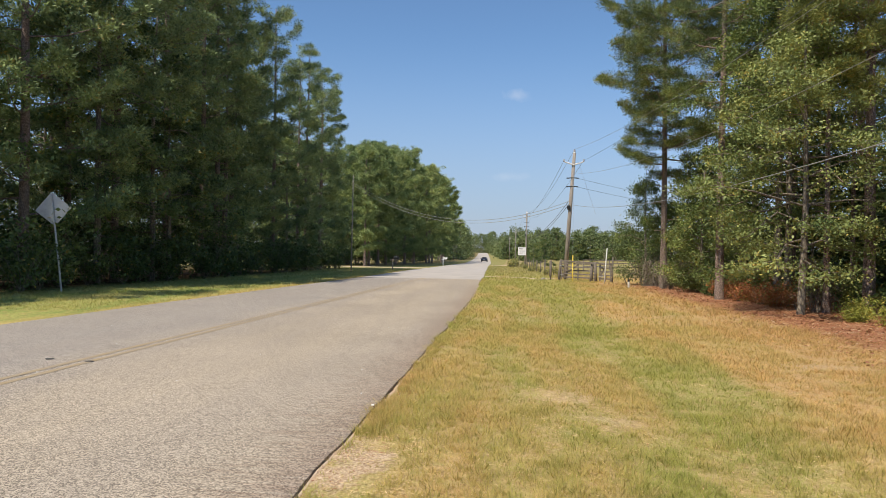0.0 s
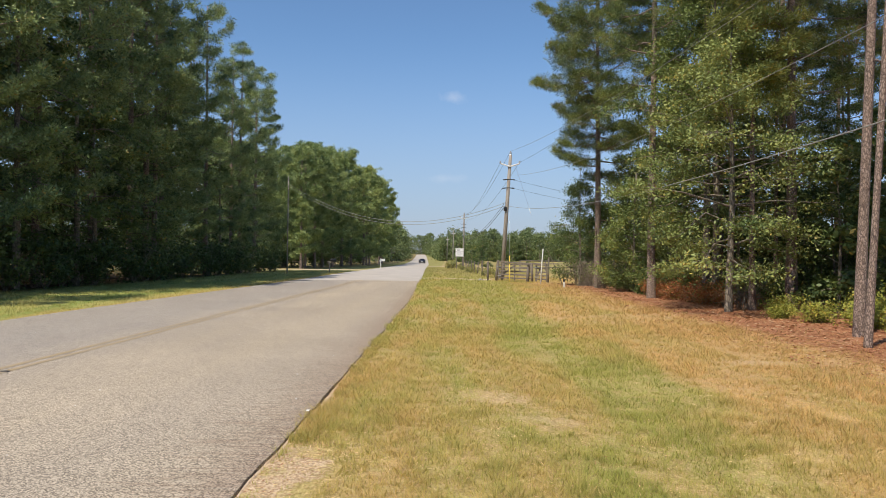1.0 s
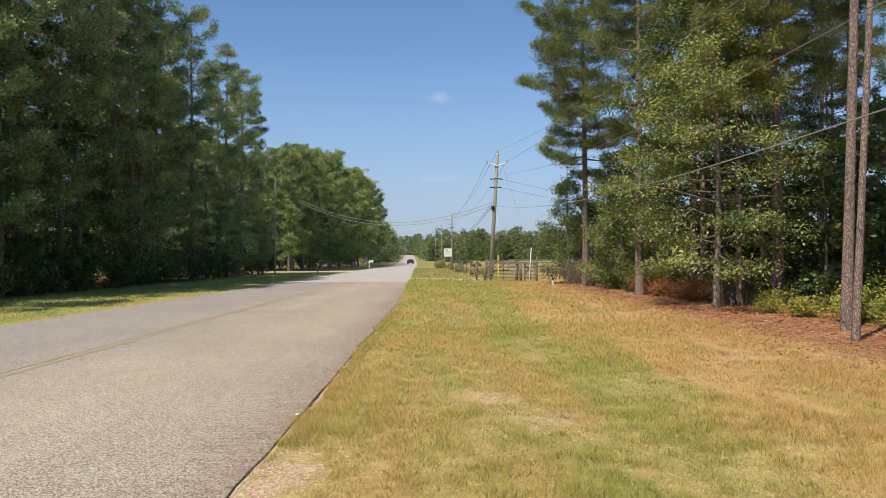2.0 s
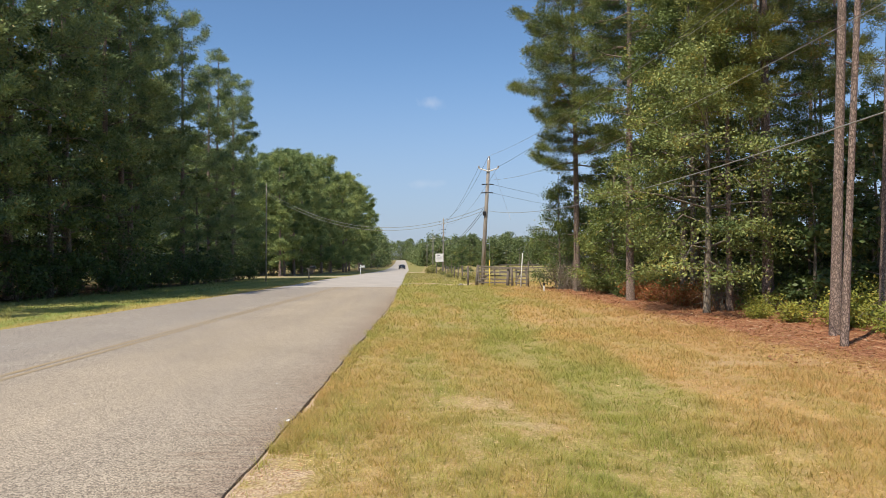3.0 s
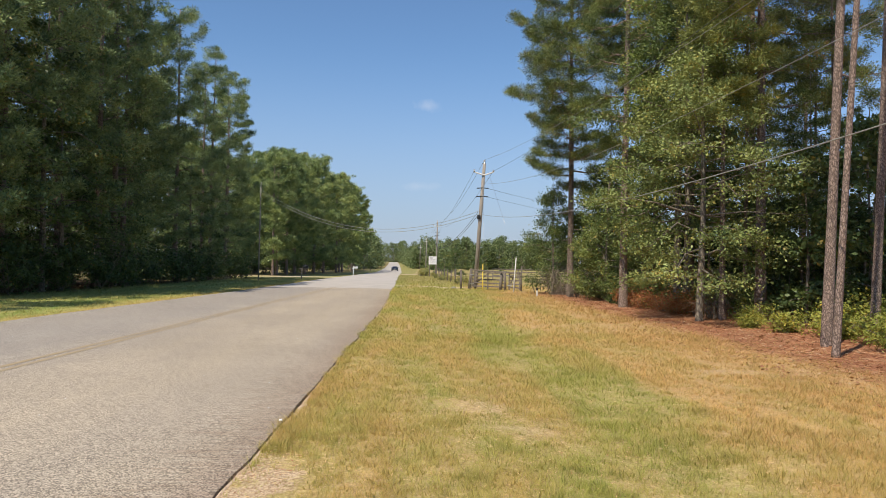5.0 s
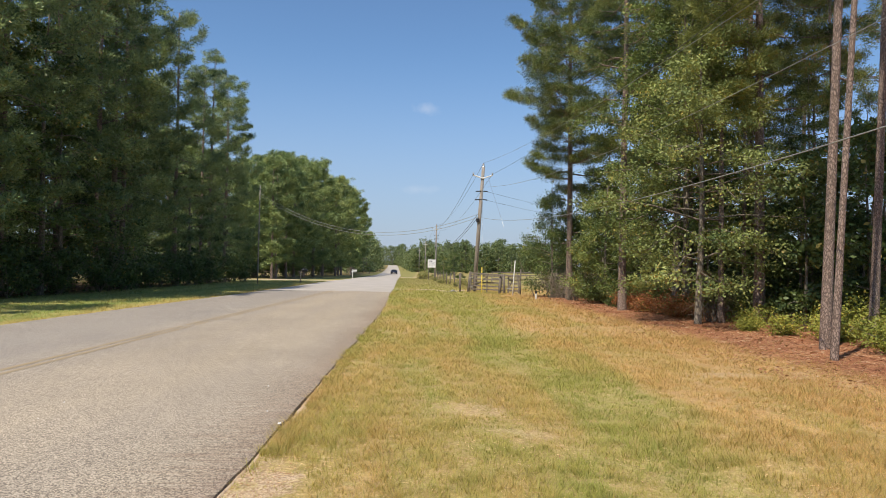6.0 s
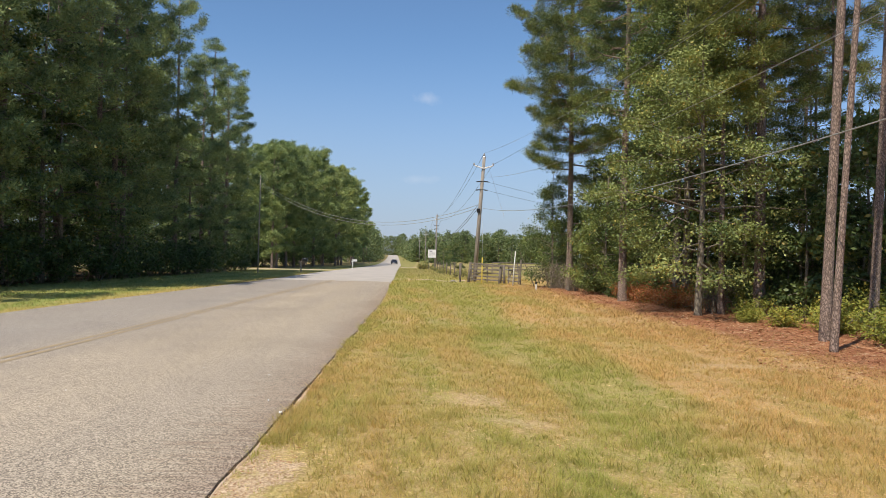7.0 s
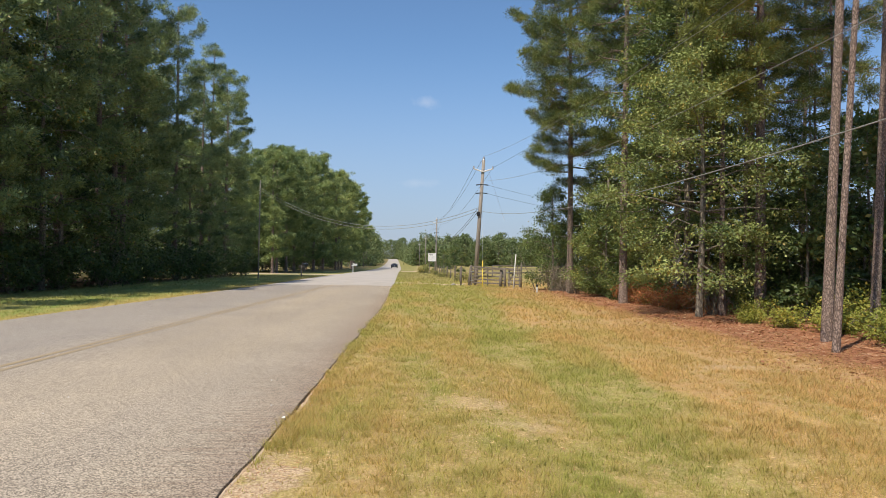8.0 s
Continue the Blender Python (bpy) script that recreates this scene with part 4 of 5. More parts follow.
for k in range(1, 4):
    for dx, z in ((-0.68, 8.3), (0.68, 8.3), (0, 9.1), (-0.2, 5.35), (-0.2, 5.1)):
        cable(on_pole(k, dx, z), on_pole(k + 1, dx, z), 1.1, 0.011 if z > 6 else 0.018, m_wire, "dark cable strung along the roadside poles")
for dx, z, end, sag, r, mat in ((0, 9.1, 7.2, 0.9, 0.007, m_cable_grey), (0.42, 7.4, 6.4, 1.3, 0.008, m_cable_grey), (0.1, 5.2, 4.7, 1.3, 0.012, m_cable_grey), (0.68, 8.3, 8.7, 0.8, 0.008, m_wire)):
    a, b = on_pole(1, dx, z), on_pole(0, dx, end)
    cable(a, b, sag, r, mat, "grey cable crossing in front of the wood")
for dz in (0.0, 0.22):
    cable(on_pole(1, -0.1, 5.45 - dz), (-13.6, 62.0, 7.6 - dz), 2.2, 0.016, m_cable_grey, "grey cable sagging across the road")
farm_pole = copy_thing(straight, Matrix.Translation((30.0, 80.0, land(30.0, 80.0))))
for dx, z in ((0.42, 7.05), (0.42, 6.45)):
    cable(on_pole(1, dx, z), (30.1, 80.0, z), 0.7, 0.009, m_wire, "dark service cable leading away over the pasture")
cable(on_pole(1, 0.35, 8.2), (5.0, 44.0, 4.05), 0.0, 0.008, m_metal, "bright steel stay between pole and low cable", 4, "stay_wire")
guy_top, guy_foot = Vector(on_pole(1, 0, 8.3)), Vector((3.92, 46.4, land(3.92, 46.4)))
cable(guy_top, guy_foot, 0.0, 0.008, m_metal, "steel guy wire of the leaning pole", 2, "guy_wire")
axis = (guy_top - guy_foot).normalized()
guard = Geo().tube([guy_foot + axis * 0.02, guy_foot + axis * 2.0], [0.035, 0.035], 8)
tagged(part("guy_guard", guard, m_yellow, smooth=True), "yellow plastic guard on the guy wire", "guy guard")


# ---- warning sign seen from behind ----
def make_sign():
    s = thing("road_sign", (-15.75, 24.5, land(-15.75, 24.5)), "diamond road sign on a leaning post, seen from behind", "road sign")
    s.matrix_world = Matrix.Translation((-15.75, 24.5, land(-15.75, 24.5))) @ pose(0, 0, 0, 0, -6.5, 14)
    part("post", Geo().box((0.06, 0.035, 3.9), pose(0, 0, 1.6), 0.006).box((0.02, 0.05, 3.8), pose(0, -0.02, 1.6), 0.004), m_metal, s)
    plate = part("plate", Geo().box((0.86, 0.006, 0.86), pose(0, 0.03, 2.95, 0, 45, 0), 0.002), m_sign_back, s, "bare grey aluminium back of a diamond plate")
    for dz in (-0.38, 0.38):
        part("bolt", Geo().tube([(0, 0.026, 2.95 + dz), (0, -0.06, 2.95 + dz)], [0.016, 0.016], 6), m_metal, plate)
    return s


make_sign()


# ---- mailboxes ----
def make_mailbox(x, y, post_mat, box_mat, label, cross, turn):
    s = thing("mailbox", (x, y, land(x, y)), label, "mailbox", "roadside mailboxes", turn=turn)
    part("post", Geo().box((0.11, 0.11, 1.5 if cross else 1.15), pose(0, 0, 0.65 if cross else 0.45), 0.012), post_mat, s)
    arm = part("arm", Geo().box((0.85, 0.09, 0.09), pose(0.18, 0, 1.0), 0.01), post_mat, s)
    g = Geo()
    prof = [(-0.1, 0), (0.1, 0), (0.1, 0.14)] + [(0.1 * math.cos(t), 0.14 + 0.1 * math.sin(t)) for t in (0.6, 1.1, 1.57, 2.0, 2.5)] + [(-0.1, 0.14)]
    n_ = len(prof)
    for xx in (0.1, 0.62):
        g.v += [(xx, a, 1.05 + b) for a, b in prof]
    g.f = [(k, (k + 1) % n_, n_ + (k + 1) % n_, n_ + k) for k in range(n_)] + [tuple(range(n_ - 1, -1, -1)), tuple(range(n_, 2 * n_))]
    body = part("box", g, box_mat, s)
    part("flag", Geo().box((0.16, 0.008, 0.05), pose(0.35, -0.11, 1.25), 0.002), m_metal, body)
    part("door_pull", Geo().box((0.02, 0.04, 0.02), pose(0.63, 0, 1.24), 0.004), m_metal, body)
    return s


make_mailbox(-11.3, 70.0, m_fence, m_black, "black mailbox on a dark wooden post", False, 0)
make_mailbox(-10.1, 110.0, m_white, m_white, "white mailbox on a white cross-shaped post", True, 0)
make_mailbox(-14.8, 215.0, m_fence, m_black, "black mailbox on a dark wooden post", False, 0)


# ---- white notice board ----
def make_board():
    x, y = 1.6, 104.0
    s = thing("notice_board", (x, y, land(x, y)), "square white notice board on two posts in the grass", "notice board")
    for dx in (-0.4, 0.4):
        part("post", Geo().box((0.09, 0.09, 2.9), pose(dx, 0.07, 1.15), 0.01), m_fence, s)
    panel = part("panel", Geo().box((1.12, 0.04, 1.06), pose(0, 0, 2.36), 0.008), m_white, s)
    g = Geo()
    for zz, w in ((2.74, 0.5), (2.66, 0.36)):
        g.box((w, 0.006, 0.05), pose(-0.15, -0.024, zz))
    part("lettering", g, m_ink, panel, "illegible dark lettering drawn as bars")
    g = Geo()
    for k in range(5):
        g.box((0.9 - 0.12 * (k % 2), 0.006, 0.03), pose(0.0, -0.024, 2.5 - 0.12 * k))
    part("lettering", g, m_porcelain, panel, "illegible grey lettering drawn as bars")
    part("frame", Geo().box((1.18, 0.06, 0.04), pose(0, 0, 2.91), 0.008).box((1.18, 0.06, 0.04), pose(0, 0, 1.81), 0.008), m_white, panel)
    return s


make_board()


# ---- gate, posts and pasture fence ----
def wood_post(x, y, h, r, lean=(0, 0), label="silvered round fence post", mat=None, group="fence posts", name="fence_post"):
    g = Geo().tube([(0, 0, -0.3), (lean[0] * 0.5, lean[1] * 0.5, h * 0.5), (lean[0], lean[1], h), (lean[0], lean[1], h + 0.02)], [r * 1.05, r, r * 0.95, r * 0.6], 9)
    ob = part(name, g, mat or m_fence, smooth=True)
    ob.matrix_world = Matrix.Translation((x, y, land(x, y)))
    return tagged(ob, label, "post", group)


def make_gate(x0, y0, x1, y1):
    """A five-rail farm gate between two posts."""
    length = math.hypot(x1 - x0, y1 - y0)
    s = thing("farm_gate", (x0, y0, land(x0, y0)), "old grey five-rail farm gate, closed", "gate", turn=math.degrees(math.atan2(y1 - y0, x1 - x0)))
    for k in range(5):
        part("rail", Geo().box((length, 0.035, 0.085), pose(length / 2, 0, 0.22 + 0.22 * k, 0, 0.4 * (k % 2), 0), 0.006), m_fence, s)
    for xx in (0.06, length * 0.5, length - 0.06):
        part("upright", Geo().box((0.09, 0.03, 1.1), pose(xx, -0.034, 0.62), 0.006), m_fence, s)
    brace = math.degrees(math.atan2(0.85, length * 0.5))
    part("brace", Geo().box((math.hypot(0.85, length * 0.5), 0.03, 0.08), pose(length * 0.25, 0.034, 0.65, 0, -brace, 0), 0.006), m_fence, s)
    part("hinge", Geo().box((0.3, 0.012, 0.05), pose(0.1, -0.055, 0.95), 0.003), m_metal, s)
    part("hinge", Geo().box((0.3, 0.012, 0.05), pose(0.1, -0.055, 0.35), 0.003), m_metal, s)
    return s


make_gate(3.35, 48.4, 5.35, 46.2)
make_gate(5.5, 45.95, 6.22, 45.62)
tagged(part("long_rail", Geo().box((3.3, 0.05, 0.09), pose(4.55, 46.6, land(4.55, 46.6) + 1.22, 0, 2.0, -42), 0.01), m_fence), "long grey rail laid along the gates", "rail")
wood_post(2.75, 50.2, 1.3, 0.06, (0.03, 0), "weathered fence post near the utility pole")
wood_post(3.2, 48.6, 1.35, 0.09, (0.14, 0), "thick leaning gate post of grey wood")
wood_post(3.62, 48.9, 1.25, 0.075, (0.12, 0), "thick leaning gate post of grey wood")
wood_post(5.02, 46.3, 1.15, 0.10, (0.1, 0.05), "thick weathered gate post of grey wood")
wood_post(5.3, 45.9, 1.2, 0.08, (-0.06, 0), "thick weathered gate post of grey wood")
wood_post(6.25, 45.6, 1.55, 0.05, (0.02, 0), "slender fence post of grey wood")
wood_post(5.52, 43.7, 2.05, 0.035, (0.15, 0), "tall white marker post leaning slightly", m_white, "marker posts", "marker_post")
marker = wood_post(6.06, 38.1, 0.36, 0.05, (0.0, 0), "short white plastic marker pipe at the litter's edge", m_white, "marker posts", "marker_pipe")
part("cap", Geo().tube([(0, 0, 0.30), (0, 0, 0.42)], [0.06, 0.055], 9), m_black, marker, "dark cap")
fence_xy = [(3.1 - (y - 49) * 0.012, y) for y in range(56, 120, 7)]
for k, (x, y) in enumerate(fence_xy):
    wood_post(x, y, 1.2 + 0.1 * math.sin(k * 2.1), 0.05, (0.05 * math.sin(k), 0.03))
for k, (x, y) in enumerate([(8.3 + 2.4 * i, 47.5 + 0.5 * i) for i in range(9)]):
    wood_post(x, y, 1.15, 0.05, (0.03 * math.sin(k * 1.7), 0))


def strand(points, heights, label):
    g = Geo()
    for h in heights:
        pts = [(x, y, land(x, y) + h + 0.02 * math.sin(x * 3 + y)) for x, y in points]
        g.tube(pts, [0.004] * len(pts), 4)
    tagged(part("fence_wire", g, m_fence), label, "fence wire", kind="stuff")


strand([(3.2, 48.6)] + fence_xy, (0.25, 0.5, 0.75, 1.0), "rusty wire strands of the pasture fence")
strand([(5.3, 45.9), (6.25, 45.6)] + [(8.3 + 2.4 * i, 47.5 + 0.5 * i) for i in range(9)], (0.3, 0.6, 0.9), "rusty wire strands of the pasture fence")

# far rail fence across the pasture
rail_fence = thing("rail_fence", (0, 0, 0), "grey rail fence far across the pasture", "fence")
for k in range(24):
    x = 9 + 3.2 * k
    part("post", Geo().box((0.12, 0.12, 1.4), pose(x, 92 + 0.2 * k, land(x, 92) + 0.6), 0.01), m_fence, rail_fence)
    if k:
        for h in (0.45, 0.9, 1.25):
            part("rail", Geo().box((3.2, 0.05, 0.1), pose(x - 1.6, 92 + 0.2 * k - 0.16, land(x, 92) + h, 0, 0, 3.58), 0.008), m_fence, rail_fence)

# culvert mouth in the swale
culvert = thing("culvert", (2.35, 51.2, land(2.35, 51.2) - 0.2), "half-buried concrete culvert mouth under the driveway", "culvert")
g = Geo()
ring = [(0.22 * math.cos(t), 0.22 * math.sin(t)) for t in np.linspace(0, 2 * math.pi, 17)[:-1]]
inner = [(a * 0.8, b * 0.8) for a, b in ring]
g.v = [(a, 0, 0.1 + b) for a, b in ring] + [(a, 0, 0.1 + b) for a, b in inner] + [(a, 1.2, 0.1 + b) for a, b in ring] + [(a, 1.2, 0.1 + b) for a, b in inner]
for k in range(16):
    k2 = (k + 1) % 16
    g.f += [(k, k2, 16 + k2, 16 + k), (k2, k, 32 + k, 32 + k2), (16 + k, 16 + k2, 48 + k2, 48 + k)]
part("pipe", g, m_concrete, culvert)


# ---- the car on the far stretch of road ----
def make_car():
    y = 215.0
    x = -7.7
    car = thing("car", (x, y, smooth_steps(RISE, y)), "dark blue two-door coupe driving away on the road", "car", turn=0.6)
    # half-profile rows along the length: y, half width, sill, shoulder height, roof half width, roof height
    rows = ((-2.38, 0.72, 0.42, 0.80, 0.62, 0.86), (-2.30, 0.88, 0.30, 0.92, 0.74, 1.00), (-1.95, 0.95, 0.24, 0.98, 0.76, 1.06), (-1.45, 0.96, 0.22, 0.97, 0.62, 1.22), (-0.75, 0.95, 0.20, 0.95, 0.58, 1.36),
            (0.0, 0.94, 0.20, 0.94, 0.57, 1.38), (0.55, 0.94, 0.20, 0.93, 0.60, 1.26), (1.0, 0.95, 0.21, 0.92, 0.66, 1.02), (1.6, 0.95, 0.23, 0.87, 0.70, 0.93), (2.15, 0.90, 0.28, 0.76, 0.64, 0.82), (2.40, 0.70, 0.36, 0.60, 0.5, 0.66))
    g = Geo()
    for yy, w, sill, sh, rw, rh in rows:
        half = [(w * 0.9, sill), (w, sill + 0.18), (w * 0.99, sh - 0.12), (w * 0.93, sh), (rw, rh - 0.05), (rw * 0.75, rh), (0, rh + 0.015)]
        ring = half + [(-a, b) for a, b in reversed(half[:-1])]
        g.v += [(a, yy, b) for a, b in ring]
    w_ = 13
    for j in range(len(rows) - 1):
        for i in range(w_):
            i2 = (i + 1) % w_
            g.f.append((j * w_ + i, j * w_ + i2, (j + 1) * w_ + i2, (j + 1) * w_ + i))
    g.f += [tuple(range(w_ - 1, -1, -1)), tuple(range((len(rows) - 1) * w_, len(rows) * w_))]
    body = part("body", g, m_paint, car, smooth=True)
    rear = part("rear_window", Geo().add([(-0.60, -1.93, 1.085), (0.60, -1.93, 1.085), (0.50, -0.86, 1.365), (-0.50, -0.86, 1.365), (-0.6, -1.9, 1.05), (0.6, -1.9, 1.05), (0.5, -0.84, 1.33), (-0.5, -0.84, 1.33)],
                                           [(0, 1, 2, 3), (4, 7, 6, 5), (0, 4, 5, 1), (2, 6, 7, 3), (0, 3, 7, 4), (1, 5, 6, 2)]), m_glass, car)
    for k in range(5):
        s = (k + 0.5) / 5
        part("louvre", Geo().box((1.12 - 0.16 * s, 0.13, 0.012), pose(0, -1.9 + 1.0 * s, 1.115 + 0.265 * s, 2, 0, 0), 0.004), m_black, rear)
    part("windscreen", Geo().add([(-0.66, 1.02, 1.03), (0.66, 1.02, 1.03), (0.55, 0.32, 1.34), (-0.55, 0.32, 1.34), (-0.66, 0.98, 1.0), (0.66, 0.98, 1.0), (0.55, 0.3, 1.3), (-0.55, 0.3, 1.3)],
                                     [(0, 1, 2, 3), (4, 7, 6, 5), (0, 4, 5, 1), (2, 6, 7, 3), (0, 3, 7, 4), (1, 5, 6, 2)]), m_glass, car)
    for side in (-1, 1):
        part("side_window", Geo().add([(side * 0.915, 0.75, 0.97), (side * 0.915, -1.2, 1.0), (side * 0.66, -0.85, 1.31), (side * 0.66, 0.25, 1.31), (side * 0.88, 0.72, 0.96), (side * 0.88, -1.18, 0.98), (side * 0.63, -0.83, 1.29), (side * 0.63, 0.23, 1.29)],
                                          [(0, 1, 2, 3), (4, 7, 6, 5), (0, 4, 5, 1), (1, 5, 6, 2), (2, 6, 7, 3), (3, 7, 4, 0)]), m_glass, car)
        part("mirror", Geo().box((0.2, 0.1, 0.14), pose(side * 1.03, 0.55, 0.98), 0.03), m_paint, car)
        for k in range(3):
            part("tail_light", Geo().box((0.075, 0.05, 0.17), pose(side * (0.47 + 0.105 * k), -2.335 + 0.02 * k, 0.78, -8, 0, 0), 0.012), m_lamp, car)
        part("exhaust_pipe", Geo().tube([(side * 0.62, -2.43, 0.33), (side * 0.62, -2.1, 0.33)], [0.055, 0.055], 10), m_chrome, car)
        for yy in (-1.38, 1.34):
            wheel = part("wheel", Geo().tube([(side * 0.93, yy, 0.335), (side * 0.7, yy, 0.335)], [0.1, 0.1], 10), m_rim, car)
            g2 = Geo()
            for xx, r in ((0.70, 0.25), (0.70, 0.32), (0.74, 0.345), (0.91, 0.345), (0.955, 0.32), (0.955, 0.25)):
                g2.v += [(side * xx, yy + r * math.cos(t), 0.345 + r * math.sin(t)) for t in np.linspace(0, 2 * math.pi, 21)[:-1]]
            g2.f = [(j % 6 * 20 + k, j % 6 * 20 + (k + 1) % 20, (j + 1) % 6 * 20 + (k + 1) % 20, (j + 1) % 6 * 20 + k) for j in range(6) for k in range(20)]
            part("tyre", g2, m_tyre, wheel)
            g3 = Geo()
            for k in range(5):
                t = k * 72
                g3.box((0.03, 0.06, 0.24), pose(side * 0.94, yy, 0.345) @ pose(0, 0, 0, t, 0, 0) @ pose(0, 0, 0.13), 0.01)
            part("rim", g3, m_rim, wheel)
    part("bumper", Geo().box((1.66, 0.14, 0.2), pose(0, -2.36, 0.42), 0.04), m_black, car)
    part("spoiler", Geo().box((1.3, 0.18, 0.03), pose(0, -2.22, 1.045, 6, 0, 0), 0.01), m_paint, car)
    plate = part("number_plate", Geo().box((0.31, 0.015, 0.16), pose(0, -2.44, 0.6), 0.003), m_white, car)
    g4 = Geo()
    for k in range(6):
        g4.box((0.028, 0.004, 0.07), pose(-0.1 + 0.04 * k, -2.45, 0.6))
    part("marking", g4, m_ink, plate, "plain dark bars")
    part("badge", Geo().box((0.16, 0.012, 0.04), pose(0, -2.375, 0.80), 0.003), m_chrome, car)


make_car()

# ---- shrubs, ferns and dead brush under the right-hand trees ----
shrub = [Kind(make_bush(80 + i, 0.9, 0.8, "yellow-green shrub at the wood's edge", m_shrub, 0.065, 90, 26)) for i in range(2)]
green_shrub = Kind(make_bush(84, 1.3, 0.9, "dark green leafy shrub at the wood's edge", m_leaves, 0.09, 80, 22))
fern = [Kind(make_bush(86 + i, 0.8, 0.75, "rust-brown withered fern on pine litter", m_fern, 0.07, 60, 22, "withered_fern", "fern")) for i in range(2)]
rs = random.Random(21)
for x, y, size in ((9.6, 16.6, 0.9), (9.2, 18.2, 0.75), (10.2, 17.6, 1.0), (9.9, 15.2, 1.0), (9.3, 13.9, 0.9), (10.3, 14.2, 1.1), (11.0, 15.4, 1.2), (8.9, 19.6, 0.6), (9.4, 20.6, 0.7), (11.6, 18.0, 1.2)):
    rs.choice(shrub).put(x, y, rs.random() * 360, size, rs.uniform(0.8, 1.1), "shrubs at the wood's edge")
for x, y, size in ((10.4, 13.0, 1.2), (9.5, 12.6, 0.9), (11.2, 12.2, 1.2), (8.8, 33.6, 0.9), (8.6, 31.8, 0.8), (9.4, 25.0, 0.8), (10.4, 23.5, 0.9), (12.4, 17.0, 1.4), (9.5, 29.6, 0.9), (11.8, 22.0, 1.1)):
    green_shrub.put(x, y, rs.random() * 360, size, rs.uniform(0.8, 1.1), "shrubs at the wood's edge")
for x, y, size in ((8.5, 30.2, 0.9), (8.9, 29.0, 1.0), (9.0, 27.4, 1.0), (8.7, 26.2, 0.9), (8.4, 27.8, 0.8), (9.0, 25.0, 1.0), (8.9, 23.6, 0.8), (9.6, 26.6, 1.0), (9.3, 31.0, 1.0), (8.6, 24.6, 0.6)):
    rs.choice(fern).put(x, y, rs.random() * 360, size, rs.uniform(0.8, 1.1), "withered ferns")


def make_brush(seed, count, reach, label):
    """A tangle of dead bent twigs."""
    rng = np.random.default_rng(seed)
    g = Geo()
    for _ in range(count):
        az, L = rng.uniform(0, 6.28), reach * rng.uniform(0.5, 1.2)
        o = Vector((rng.uniform(-0.5, 0.5), rng.uniform(-0.4, 0.4), -0.03))
        h = rng.uniform(0.5, 1.7)
        mid = o + Vector((math.cos(az) * L * 0.4, math.sin(az) * L * 0.4, h))
        end = o + Vector((math.cos(az) * L, math.sin(az) * L, h * rng.uniform(0.3, 1.1)))
        r = rng.uniform(0.008, 0.022)
        g.tube([o, o.lerp(mid, 0.5) + Vector((0, 0, 0.15)), mid, end], [r, r * 0.9, r * 0.7, r * 0.3], 4, False)
    ob = part("dead_brush", g, m_grey_bark)
    return tagged(ob, label, "brush")


brush = make_brush(3, 60, 1.3, "tangle of dead grey-brown twigs under the trees")
brush.matrix_world = Matrix.Translation((7.6, 40.6, land(7.6, 40.6)))
for x, y, t, s in ((8.6, 41.5, 60, 1.2), (7.9, 37.8, 130, 0.8), (9.4, 38.5, 210, 1.0), (9.2, 22.6, 20, 0.6)):
    tagged(copy_thing(brush, Matrix.Translation((x, y, land(x, y))) @ pose(0, 0, 0, 0, 0, t) @ Matrix.Diagonal((s, s, s, 1))), group="dead brush")
tagged(brush, group="dead brush")
stick = Geo().tube([(6.75, 43.0, land(6.75, 43.0) - 0.05), (6.3, 43.2, 1.0), (5.85, 43.4, 2.05)], [0.03, 0.025, 0.012], 6)
tagged(part("leaning_branch", stick, m_grey_bark), "bare leaning dead branch beside the marker post", "branch")

for k in range(13):
    rs.choice(thicket).put(rs.uniform(13, 27), rs.uniform(24, 46), rs.random() * 360, rs.uniform(0.7, 1.1), 1.0, "thickets inside the wood", "shaded green thicket inside the wood")

# small trees and weeds along the pasture fence
PASTURE = "small trees in the pasture"
for x, y, s, t in ((5.2, 114, 0.75, 0), (7.0, 122, 0.6, 90), (14.5, 190, 0.9, 40), (17.5, 200, 1.0, 80), (22, 196, 0.8, 10), (3.2, 150, 0.7, 200), (5.0, 160, 0.8, 120), (9, 210, 1.0, 30)):
    sapling.put(x, y, t, s * 1.35, group=PASTURE, label="small rounded tree in the pasture")
weed = [Kind(make_bush(95 + i, 0.9, 0.55, "tall roadside weed clump along the fence", m_weed, 0.12, 34, 14, "weed_clump", "weeds")) for i in range(2)]
rs = random.Random(33)
for k in range(24):
    y = 55 + 70 * (k / 24) + rs.uniform(-1, 1)
    rs.choice(weed).put(3.0 - (y - 49) * 0.012 + rs.uniform(-0.6, 1.0), y, rs.random() * 360, rs.uniform(0.35, 0.8), rs.uniform(0.7, 1.2), "weeds along the fence")
for k in range(8):
    rs.choice(weed).put(rs.uniform(0.0, 1.2), rs.uniform(108, 120), rs.random() * 360, rs.uniform(0.9, 1.6), 1.0, "weeds along the fence")


# ---- grass and litter ----
def bare_here(x, y):
    for cx, cy, rx, ry in ((-1.05, 5.15, 0.31, 0.78), (0.60, 8.1, 0.42, 0.36), (1.0, 7.1, 0.34, 0.16), (4.6, 11.0, 0.6, 0.3)):
        if ((x - cx) / rx) ** 2 + ((y - cy) / ry) ** 2 + 0.7 * noise.noise((x * 2, y * 2, 0)) < 1:
            return True
    return False


